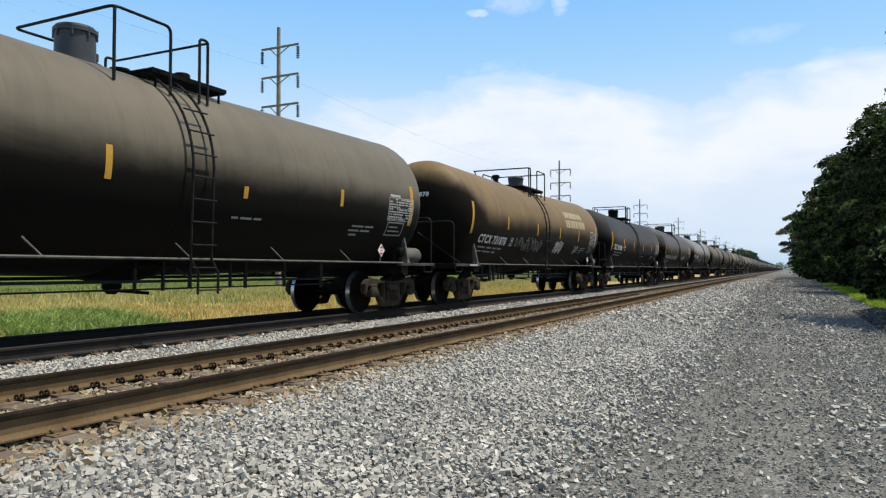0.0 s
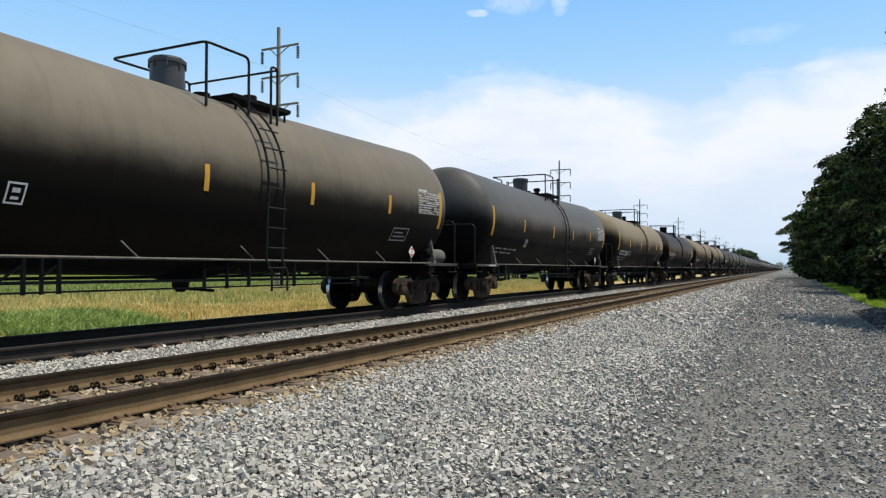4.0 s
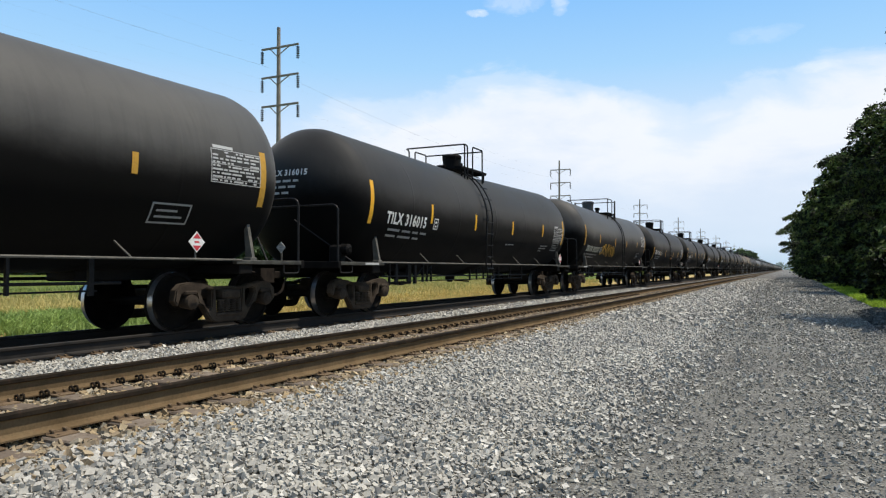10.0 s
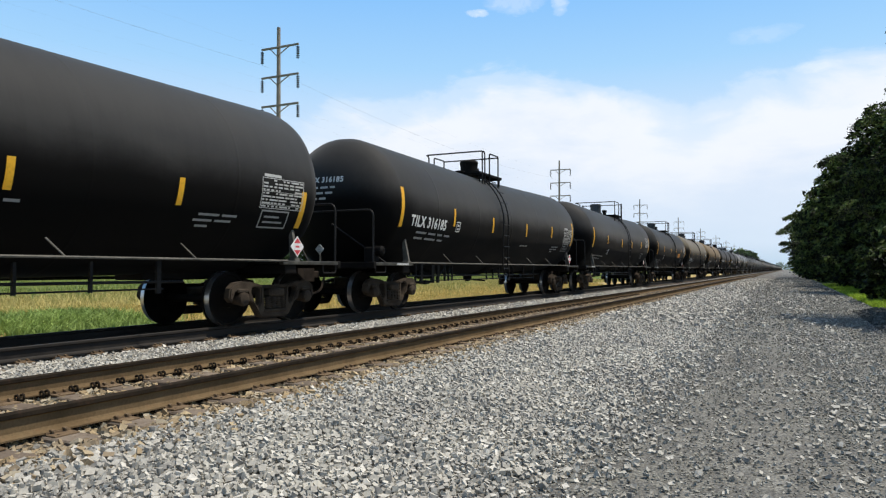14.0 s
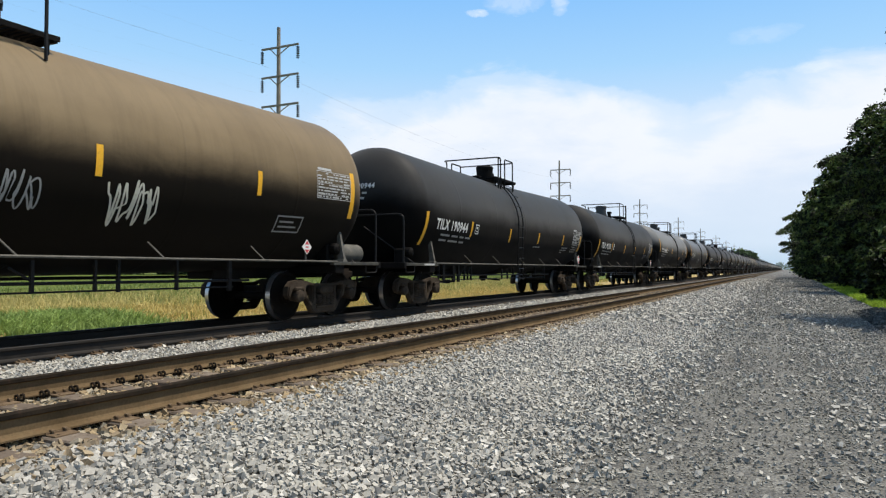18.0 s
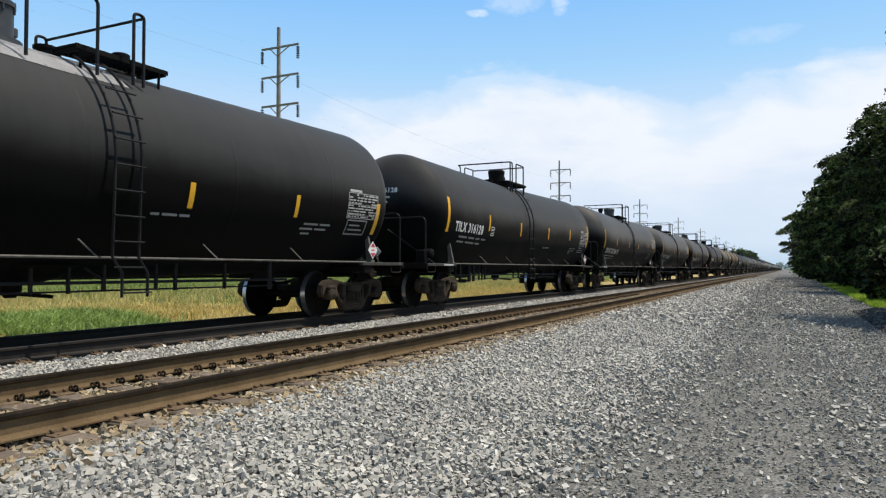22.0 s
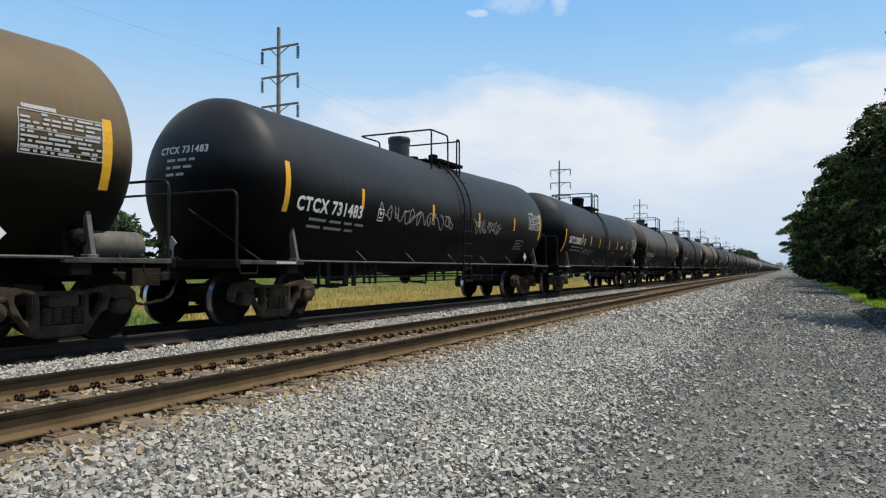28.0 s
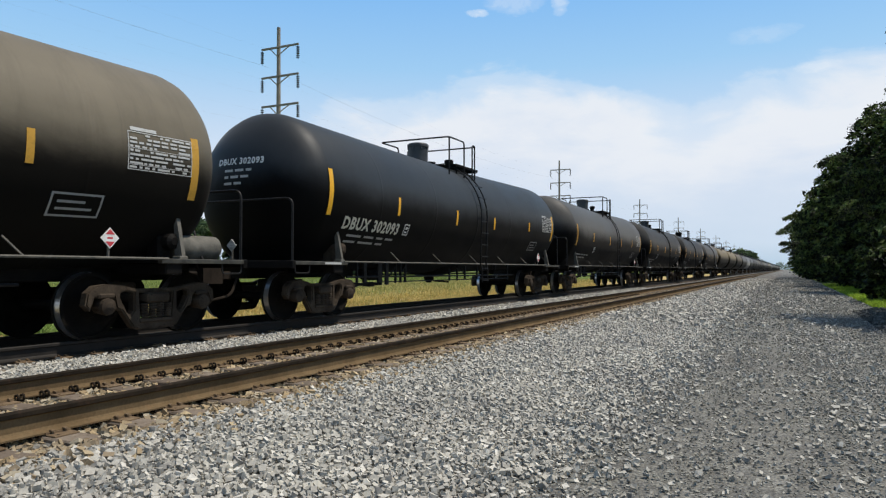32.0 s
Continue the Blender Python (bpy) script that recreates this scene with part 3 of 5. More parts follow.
rail_me, plate_me, anchor_me = rail_mesh(RUST, RAILTOP, FOOT), plate_mesh(), anchor_mesh()
oily_me = rail_mesh(OILY, RAILTOP, OILY)
tie_variants = []
for i in range(6):
    bm = bmesh.new()
    tie_mesh(bm, 0.0, 0.112 + 0.004 * (i % 3), 1.29 + 0.012 * i)
    bmesh.ops.rotate(bm, verts=bm.verts, matrix=Matrix.Rotation(radians((-0.9, 0.4, 0.0, 0.8, -0.3, 0.5)[i]), 3, "Z"))
    tie_variants.append(mesh_of(bm, "tie", TIE))


def track(name, x, label, first, near, far):
    root = tagged(new(name), label, "railway track", "railway tracks")
    root.location = (x, 0, 0)
    for s in (-1, 1):
        link("rail", rail_me if x == TRACK_NEAR else oily_me, root, "rusty steel rail with a polished head", pose(s * 0.754, 0, 0))
    i, y = 0, first
    while y < near:
        link("tie", tie_variants[(i * 5 + i // 7) % 6], root, "", pose(0.015 * math.sin(i * 2.3), y, 0.004 * math.sin(i * 1.7)))
        for s in (-1, 1):
            link("tie_plate", plate_me, root, "", pose(s * 0.754, y, 0))
            for d in (-0.15, 0.15):
                if x == TRACK_NEAR:
                    link("rail_anchor", anchor_me, root, "", pose(s * 0.754, y + d, 0, 0, 0, 0 if s < 0 else 180))
        y += TIE_STEP
        i += 1
    bm = bmesh.new()
    back = first - TIE_STEP
    while back > -28.0:
        box(bm, -1.3, 1.3, back - 0.115, back + 0.115, -0.385, -0.203)
        back -= TIE_STEP
    while y < far:
        box(bm, -1.3, 1.3, y - 0.115, y + 0.115, -0.385, -0.203)
        for s in (-1, 1):
            box(bm, s * 0.754 - 0.19, s * 0.754 + 0.19, y - 0.098, y + 0.098, -0.204, -0.182)
        y += TIE_STEP
    rest = part("ties", bm, TIE, root, "weathered ties further along the track")
    rest["kind"] = "stuff"
    return root


track("railway_track", TRACK_NEAR, "empty track with rusty rails on weathered timber ties", 1.25, 34.0, 130.0)
track("railway_track", TRACK_FAR, "track with oily rails under the moving tank cars", 3.1, 24.0, 90.0)

# ---------------------------------------------------------------- grass


def blades(name, material, n, xr, yr, hr, width, seed, label, ground=-0.27, clump=0.0, lean=0.35):
    rng = np.random.default_rng(seed)
    x, y = rng.uniform(*xr, n), rng.uniform(*yr, n)
    if clump:
        cx, cy = rng.uniform(*xr, n // 25), rng.uniform(*yr, n // 25)
        k = rng.integers(0, len(cx), n)
        x, y = cx[k] + rng.normal(0, clump, n), cy[k] + rng.normal(0, clump, n)
    z = np.where(x < -12.3, np.interp(x, [-17, -14.6, -13.4, -13.0, -12.2], [-0.25, -0.28, -0.50, -0.46, -0.27]), ground)
    a = rng.uniform(0, 2 * np.pi, n)
    h = rng.uniform(*hr, n)
    dx, dy = np.cos(a) * width / 2, np.sin(a) * width / 2
    lx, ly = rng.normal(0, lean, n) * h, rng.normal(0, lean, n) * h
    zero = np.zeros(n)
    base = np.stack([x, y, z - 0.02], -1)
    p0 = base + np.stack([dx, dy, zero], -1)
    p1 = base - np.stack([dx, dy, zero], -1)
    mid = base + np.stack([lx * 0.35, ly * 0.35, h * 0.6], -1)
    m0, m1 = mid + np.stack([dx, dy, zero], -1) * 0.8, mid - np.stack([dx, dy, zero], -1) * 0.8
    tip = base + np.stack([lx, ly, h], -1)
    v = np.stack([p0, p1, m1, m0, tip], 1).reshape(-1, 3)
    i = 5 * np.arange(n)
    f = np.concatenate([np.stack([i, i + 1, i + 2], -1), np.stack([i, i + 2, i + 3], -1), np.stack([i + 3, i + 2, i + 4], -1)])
    return tagged(link(name, array_mesh(name, v, f, material)), label, "grass", kind="stuff")


STRAW_LABEL = "dry golden grass along the ballast edge"
blades("dry_grass", STRAW, 38000, (-16.6, -12.9), (11.5, 60), (0.06, 0.22), 0.022, 31, STRAW_LABEL)
blades("dry_grass", STRAW, 16000, (-30, -15.5), (10.5, 17.5), (0.08, 0.24), 0.026, 32, STRAW_LABEL, clump=0.5)
blades("dry_grass", STRAW, 8000, (-34, -16), (17, 80), (0.10, 0.28), 0.03, 36, STRAW_LABEL, clump=0.5)
blades("green_grass", GRASS, 26000, (-38, -16.6), (17, 85), (0.08, 0.26), 0.03, 33, "green field grass with seed heads", clump=0.7)
blades("green_grass", GRASS, 14000, (-80, -30), (14, 130), (0.12, 0.30), 0.06, 37, "green field grass with seed heads", clump=1.2)
blades("dry_grass", STRAW, 15000, (-30, -16.0), (14, 70), (0.20, 0.42), 0.020, 39, STRAW_LABEL, clump=0.6)
blades("green_grass", GRASS, 2500, (-17.5, -13.4), (12, 60), (0.08, 0.24), 0.022, 40, "green field grass with seed heads", clump=0.35)
blades("green_weeds", WEED, 9000, (-16.4, -13.1), (9.0, 12.3), (0.12, 0.40), 0.034, 34, "low green weeds at the field edge", clump=0.22, lean=0.6)
blades("verge_grass", LIME, 16000, (2.9, 7.5), (27, 75), (0.05, 0.20), 0.03, 35, "bright green grass on the road verge", ground=-0.42)

blades("verge_grass", LIME, 9000, (2.9, 6.2), (28, 46), (0.06, 0.22), 0.03, 38, "bright green grass on the road verge", ground=-0.42)

# ---------------------------------------------------------------- poles and wires
POLE_X, POLE_STEP, POLE_FIRST = -32.0, 67.6, 39.2


def insulator_mesh():
    bm = bmesh.new()
    prof = [(0.0, 0.012)]
    for i in range(6):
        z = -0.14 - 0.145 * i
        prof += [(z + 0.05, 0.03), (z + 0.02, 0.115), (z - 0.025, 0.115), (z - 0.035, 0.03)]
    prof.append((-1.0, 0.012))
    lathe(bm, prof, "z", 10)
    return mesh_of(bm, "insulator", GLAZE, smooth=False)


ARMS = (16.85, 14.80, 12.75)
ARM_OUT = 0.22


def utility_pole():
    root = tagged(new("utility_pole"), "weathered timber power pole with three crossarms and hanging insulators", "power pole", "power poles beside the field")
    bm = bmesh.new()
    tube(bm, [(0, 0, 0), (0, 0, 9), (0, 0, 18.3)], 0.16, 12, radii=[0.20, 0.165, 0.125])
    part("pole", bm, POLE, root, smooth=True)
    ins = insulator_mesh()
    for z in ARMS:
        bm = bmesh.new()
        box(bm, ARM_OUT - 1.62, ARM_OUT + 1.62, -0.19, -0.09, z - 0.07, z + 0.07, 0.012)
        arm = part("crossarm", bm, POLE, root)
        for s in (-1, 1):
            bm = bmesh.new()
            tube(bm, [(ARM_OUT + s * 0.85, -0.17, z - 0.05), (0, -0.17, z - 0.62)], 0.038, 6)
            part("brace", bm, POLE, arm)
            link("insulator", ins, arm, "", pose(ARM_OUT + s * 1.57, -0.14, z - 0.07))
    return root


pole_one = utility_pole()
pole_ys = [POLE_FIRST + POLE_STEP * i for i in range(-1, 15)]
pole_one.matrix_basis = pose(POLE_X, pole_ys[0], -0.26, 0, 0, 0.5)
for i, y in enumerate(pole_ys[1:]):
    copy_thing(pole_one, pose(POLE_X + 0.15 * math.sin(i * 3.0), y, -0.26, 0.4 * math.sin(i * 2.1 + 1.4), 0.25 * math.sin(i * 1.3), 2.0 * math.sin(i)))
for z in ARMS:
    for s in (-1, 1):
        bm = bmesh.new()
        pts = []
        for a, b in zip(pole_ys, pole_ys[1:8]):
            for j in range(10):
                u = j / 10
                pts.append((POLE_X + ARM_OUT + s * 1.57, a + (b - a) * u, z - 1.34 - 4 * 1.1 * u * (1 - u)))
        tube(bm, pts, 0.0045 if (z == ARMS[0] and s < 0) else 0.001, 5)
        tagged(part("power_cable", bm, CABLE, None), "thin grey power cable strung between poles", "cable", "power cables")


def signal_mast(x, y, tall):
    root = tagged(new("signal_mast"), "distant pale steel signal mast beside the road", "signal mast", "signal masts by the road")
    root.location = (x, y, -0.45)
    bm = bmesh.new()
    tube(bm, [(0, 0, 0), (0, 0, tall)], 0.13, 10)
    part("mast", bm, COAT, root, smooth=True)
    bm = bmesh.new()
    box(bm, -0.22, 0.22, -0.28, -0.12, tall - 1.1, tall - 0.2, 0.05)
    part("signal_head", bm, STEEL, root)
    bm = bmesh.new()
    box(bm, -0.35, 0.35, -0.35, 0.35, 0.0, 0.55, 0.03)
    part("foundation", bm, COAT, root)


signal_mast(1.0, 300.0, 6.2)
signal_mast(2.5, 306.0, 5.2)

# ---------------------------------------------------------------- trees


def leaf_cloud(rng, centres, radii, n, size, shell=False):
    """Sprays of leaves over many lobes; a shell is a domed clump, open below."""
    k = rng.choice(len(centres), n, p=radii ** 2 / np.sum(radii ** 2))
    d = rng.normal(size=(n, 3))
    d[:, 2] += 0.35
    if shell:
        d[:, 2] = np.where(d[:, 2] < -0.12, -0.7 * d[:, 2], d[:, 2])
    d /= np.linalg.norm(d, axis=1)[:, None]
    r = radii[k] * np.where(rng.uniform(0, 1, n) < 0.10, rng.uniform(1.0, 1.18, n), rng.uniform(0.6 if shell else 0.3, 1.02, n) ** 0.6)
    p = centres[k] + d * r[:, None] * np.array([1, 1, 0.62 if shell else 0.85])
    # each leaf spray is a bent pair of triangles that hangs outwards
    t = rng.normal(size=(n, 3)) * 0.7 + d
    t[:, 2] -= 0.7
    t /= np.linalg.norm(t, axis=1)[:, None]
    b = np.cross(t, rng.normal(size=(n, 3)))
    b /= np.linalg.norm(b, axis=1)[:, None]
    nn = np.cross(t, b)
    s = size * rng.uniform(0.6, 1.4, n)[:, None]
    v = np.stack([p - t * s, p + b * s * 0.45 + nn * s * 0.12, p + t * s, p - b * s * 0.45 + nn * s * 0.12], 1).reshape(-1, 3)
    i = 4 * np.arange(n)
    return v, np.concatenate([np.stack([i, i + 1, i + 2], -1), np.stack([i, i + 2, i + 3], -1)])


def tree(x, y, h, r, seed, n, size, label, group, material=LEAF, low=0.06, z0=-0.4, lean=0.0, name="tree"):
    rng = np.random.default_rng(seed)
    root = tagged(new(name), label, name, group)
    root.location = (x, y, z0)
    bm = bmesh.new()
    tr = 0.018 * h
    bend = [(lean * u + 0.15 * math.sin(u * 4 + seed), 0.12 * math.cos(u * 3 + seed), h * 0.86 * u) for u in (0, 0.2, 0.4, 0.6, 0.8, 1.0)]
    tube(bm, bend, tr, 8, radii=[tr * 1.3, tr, tr * 0.8, tr * 0.58, tr * 0.36, tr * 0.1])
    part("trunk", bm, BARK, root, smooth=True)
    m = max(16, int(n / 620))
    cs, rs = [], []
    for i in range(m):
        u = low + (1 - low) * (i + rng.uniform(0, 1)) / m
        # broad shoulders, drawn in towards the foot and the top
        wide = r * np.interp(u, (0.0, 0.12, 0.30, 0.50, 0.70, 0.88, 1.0), (0.55, 0.70, 0.95, 1.04, 0.90, 0.58, 0.12))
        a = i * 2.4 + rng.uniform(-0.4, 0.4)
        rr = r * rng.choice((0.15, 0.20, 0.28, 0.40)) * rng.uniform(0.85, 1.15)
        q = max(0.0, wide - rr * 0.55) * rng.choice((0.72, 0.9, 1.0, 1.22))
        cs.append((lean * u + q * math.cos(a), q * math.sin(a), min(h - rr * 0.6, max(rr * 0.7, u * h))))
        rs.append(rr)
    core = [(lean * u, 0.0, u * h) for u in (0.10, 0.2, 0.32, 0.44, 0.56, 0.68, 0.8)]
    cs, rs = np.array(cs), np.array(rs)
    for i in range(0, m, 3):
        bm = bmesh.new()
        c = Vector(cs[i])
        z = max(h * 0.08, c.z * 0.62)
        s = Vector((lean * z / h, 0, z))
        mid = (s + c) / 2 + Vector((0, 0, -0.06 * h * 0.3))
        tube(bm, [s, mid, c], 0.05, 6, radii=[tr * 0.45, tr * 0.28, tr * 0.08])
        part("limb", bm, BARK, root)
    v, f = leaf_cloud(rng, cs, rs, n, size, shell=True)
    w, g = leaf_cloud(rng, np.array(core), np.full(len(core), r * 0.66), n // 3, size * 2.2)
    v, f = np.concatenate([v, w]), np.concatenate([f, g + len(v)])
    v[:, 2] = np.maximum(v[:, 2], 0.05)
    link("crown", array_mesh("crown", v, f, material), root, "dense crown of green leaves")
    return root


ROW_LABEL = "leafy green deciduous tree in the row beside the road"
ROW = [(7.3, 24.0, 12.0, 4.2), (8.3, 50, 15.6, 4.4), (7.8, 58, 10.6, 3.7), (6.9, 66, 14.2, 4.2), (6.7, 76, 11.2, 3.9), (5.8, 90, 14.4, 4.5),
       (5.2, 106, 11.5, 4.2), (4.9, 122, 14.4, 4.8), (4.4, 140, 12.5, 5.0), (4.1, 162, 14.0, 5.2), (3.9, 186, 14.0, 5.0)]
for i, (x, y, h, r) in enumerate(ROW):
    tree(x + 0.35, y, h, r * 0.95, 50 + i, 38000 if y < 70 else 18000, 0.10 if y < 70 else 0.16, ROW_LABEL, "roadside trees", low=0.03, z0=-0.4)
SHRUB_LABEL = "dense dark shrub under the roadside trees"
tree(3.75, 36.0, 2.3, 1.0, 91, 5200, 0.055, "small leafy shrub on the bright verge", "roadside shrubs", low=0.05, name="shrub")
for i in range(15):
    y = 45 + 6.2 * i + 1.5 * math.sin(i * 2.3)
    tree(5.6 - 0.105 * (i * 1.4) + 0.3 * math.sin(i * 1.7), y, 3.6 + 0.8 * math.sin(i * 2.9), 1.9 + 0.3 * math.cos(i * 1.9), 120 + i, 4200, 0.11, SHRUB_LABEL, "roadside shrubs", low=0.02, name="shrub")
FAR_CLUMP = [(-24, 470, 12.0, 6), (-27, 485, 13.0, 7), (-22, 500, 12.5, 6.5), (-29, 520, 12.0, 7)]
for i, (x, y, h, r) in enumerate(FAR_CLUMP):
    tree(x, y, h, r, 70 + i, 1500, 0.8, "distant dark tree standing beyond the train", "trees beyond the train", FARLEAF, low=0.03)
BACK = [(-196, 82, 13, 8), (-186, 92, 11, 7), (-178, 88, 14, 8), (-168, 95, 13, 8), (-160, 106, 15, 8), (-152, 104, 12, 7), (-146, 116, 14, 8), (-138, 112, 13, 7.5), (-131, 124, 14, 8),
        (-124, 122, 12, 7), (-117, 134, 14, 8), (-110, 136, 11.5, 7), (-104, 146, 13, 8), (-97, 150, 11, 7)]
for i, (x, y, h, r) in enumerate(BACK):
    tree(x, y, h, r, 80 + i, 7000, 0.45, "distant leafy tree across the field", "trees beyond the field", FARLEAF, low=0.03)
# woods along the far side of the field, and at the end of the line
rng = np.random.default_rng(9)
far_c, far_r = [], []
for i in range(260):
    x = -1500 + 1560 * i / 260 + rng.uniform(-4, 4)
    y = 620 + 0.25 * (x + 1500) + rng.uniform(-20, 20) + 0.5 * abs(x + 700)
    if -40 < x < 18:
        y = 1900 + rng.uniform(-60, 60)
    h = rng.uniform(9, 17)
    far_c += [(x, y, h * 0.35), (x + rng.uniform(-5, 5), y, h * 0.75)]
    far_r += [h * 0.6, h * 0.45]
v, f = leaf_cloud(rng, np.array(far_c), np.array(far_r), 30000, 1.3)
tagged(link("far_woods", array_mesh("far_woods", v, f, FARLEAF)), "distant low belt of dark green trees", "woods", kind="stuff")

# ---------------------------------------------------------------- tank cars
# A car's own space: origin on the rails under its middle, +y to its rear, +x to the side that faces the road.
HALF = PITCH / 2
TANK_R, TANK_Z, TANK_HALF, HEAD = 1.62, 2.62, 8.18, 0.82
SHELL = TANK_HALF - HEAD
TRUCK_Y = HALF - 2.15
MESH = {}


SET = {"low": 0.0}      # how far the tank of the car in hand sits below the usual height


def cached(key, build):
    key = (key, SET["low"])
    if key not in MESH:
        MESH[key] = build()
    return MESH[key]


SAG = 0.12


def sag(y):
    """The shell is bent at its middle, so that it drains to the outlet: how far it has dropped at y."""
    return SAG * max(0.0, 1 - abs(y) / SHELL)


def tank_point(y, v, off=0.0):
    """A point on the near flank: v metres above the tank's middle, measured along the plate."""
    a = v / TANK_R
    r = TANK_R + off
    return Vector((r * math.cos(a), y, TANK_Z - SET["low"] - sag(y) + r * math.sin(a)))


def head_point(x, z, off=0.0):
    q = min(0.98, (x * x + z * z) / TANK_R ** 2)
    return Vector((x, -SHELL - HEAD * math.sqrt(1 - q) - off, TANK_Z - SET["low"] + z))


def patch(bm, y0, y1, v0, v1, off=0.006, rows=3, mi=0, slope=0.0):
    """A painted or stuck-on plate on the flank."""
    lo = []
    for i in range(rows + 1):
        v = v0 + (v1 - v0) * i / rows
        lo.append([bm.verts.new(tank_point(y + slope * (v - v0), v, off)) for y in (y0, y1)])
    for a, b in zip(lo, lo[1:]):
        f = bm.faces.new((a[0], a[1], b[1], b[0]))
        f.material_index = mi


TEXTS = {}


def text_mesh(words, tall):
    """Flat letters with the built-in font, as vertices and faces, tall metres high."""
    if words not in TEXTS:
        cu = bpy.data.curves.new("letters", "FONT")
        cu.body, cu.size, cu.resolution_u, cu.offset = words, 1.0, 2, 0.035
        cu.space_character = 1.12
        ob = new("letters", cu)
        dg = bpy.context.evaluated_depsgraph_get()
        me = bpy.data.meshes.new_from_object(ob.evaluated_get(dg))
        bm = bmesh.new()
        bm.from_mesh(me)
        for z in (0.12, 0.3, 0.45, 0.6):
            bmesh.ops.bisect_plane(bm, geom=bm.verts[:] + bm.edges[:] + bm.faces[:], plane_co=(0, z, 0), plane_no=(0, 1, 0))
        bm.to_mesh(me)
        bm.free()
        TEXTS[words] = ([v.co.copy() for v in me.vertices], [tuple(p.vertices) for p in me.polygons])
        bpy.data.objects.remove(ob)
        bpy.data.curves.remove(cu)
        bpy.data.meshes.remove(me)
    vs, fs = TEXTS[words]
    w = max(v.x for v in vs)
    k = tall / 0.73
    return [(v.x * k, v.y * k) for v in vs], fs, w * k


def letters_on_flank(words, y, v, tall, squeeze=1.0):
    vs, fs, w = text_mesh(words, tall)
    bm = bmesh.new()
    bv = [bm.verts.new(tank_point(y + a * squeeze, v + b, 0.009)) for a, b in vs]
    for f in fs:
        bm.faces.new([bv[i] for i in f])
    return bm, w * squeeze


def letters_on_head(words, x, z, tall, squeeze=1.0):
    vs, fs, w = text_mesh(words, tall)
    bm = bmesh.new()
    bv = [bm.verts.new(head_point(x - w * squeeze / 2 + a * squeeze, z + b, 0.008)) for a, b in vs]
    for f in fs:
        bm.faces.new([bv[i] for i in f])
    return bm


def scrawl(seed, y0, y1, v0, v1, loops, wide=0.035):
    """Sprayed line-work: a ribbon that wanders over the plate in loops."""
    rng = random.Random(seed)
    bm = bmesh.new()
    prev = None
    for s in range(loops):
        ya = y0 + (y1 - y0) * s / loops
        step = (y1 - y0) / loops
        pts, n = [], 44
        f1, f2, p1, p2 = rng.uniform(7, 12), rng.uniform(8, 14), rng.uniform(0, 6), rng.uniform(0, 6)
        tall = rng.uniform(0.7, 1.0) * (v1 - v0) / 2
        for i in range(n):
            u = i / (n - 1)
            pts.append((ya + step * (0.1 + u * 0.75 + 0.30 * math.sin(f1 * u + p1)), (v0 + v1) / 2 + tall * (0.75 * math.sin(f2 * u + p2) + 0.25 * math.cos(2.3 * f2 * u))))
        for (a, b), (c, d) in zip(pts, pts[1:]):
            t = Vector((c - a, d - b))
            if t.length < 1e-4:
                continue
            t.normalize()
            nrm = Vector((-t.y, t.x)) * wide / 2
            row = [bm.verts.new(tank_point(a + nrm.x, b + nrm.y, 0.007)), bm.verts.new(tank_point(a - nrm.x, b - nrm.y, 0.007))]
            if prev:
                bm.faces.new((prev[0], prev[1], row[1], row[0]))
            prev = row
    return bm


def tank_mesh():
    bm = bmesh.new()
    prof = []
    for i in range(9):
        a = math.pi / 2 * (i / 8.0)
        prof.append((-SHELL - HEAD * math.cos(a), max(0.02, TANK_R * math.sin(a))))
    for y in (-5.4, -2.7):
        prof += [(y - 0.06, TANK_R), (y - 0.015, TANK_R), (y, TANK_R + 0.003), (y + 0.015, TANK_R), (y + 0.06, TANK_R)]
    prof = prof + [(-0.07, TANK_R), (-0.02, TANK_R), (0.0, TANK_R + 0.005), (0.02, TANK_R), (0.07, TANK_R)] + [(-s, r) for s, r in reversed(prof)]
    lathe(bm, prof, "y", 72)
    for v in bm.verts:
        v.co.z -= sag(v.co.y)
    me = mesh_of(bm, "tank", PAINT["black"], smooth=True)
    me.set_sharp_from_angle(angle=radians(60))
    return me


def stripe_mesh(tall, y, v=0.0, wide=0.115, mat=None):
    bm = bmesh.new()
    patch(bm, y - wide / 2, y + wide / 2, v - tall / 2, v + tall / 2, 0.006, 6)
    return mesh_of(bm, "reflector_stripe", mat or YELLOW)


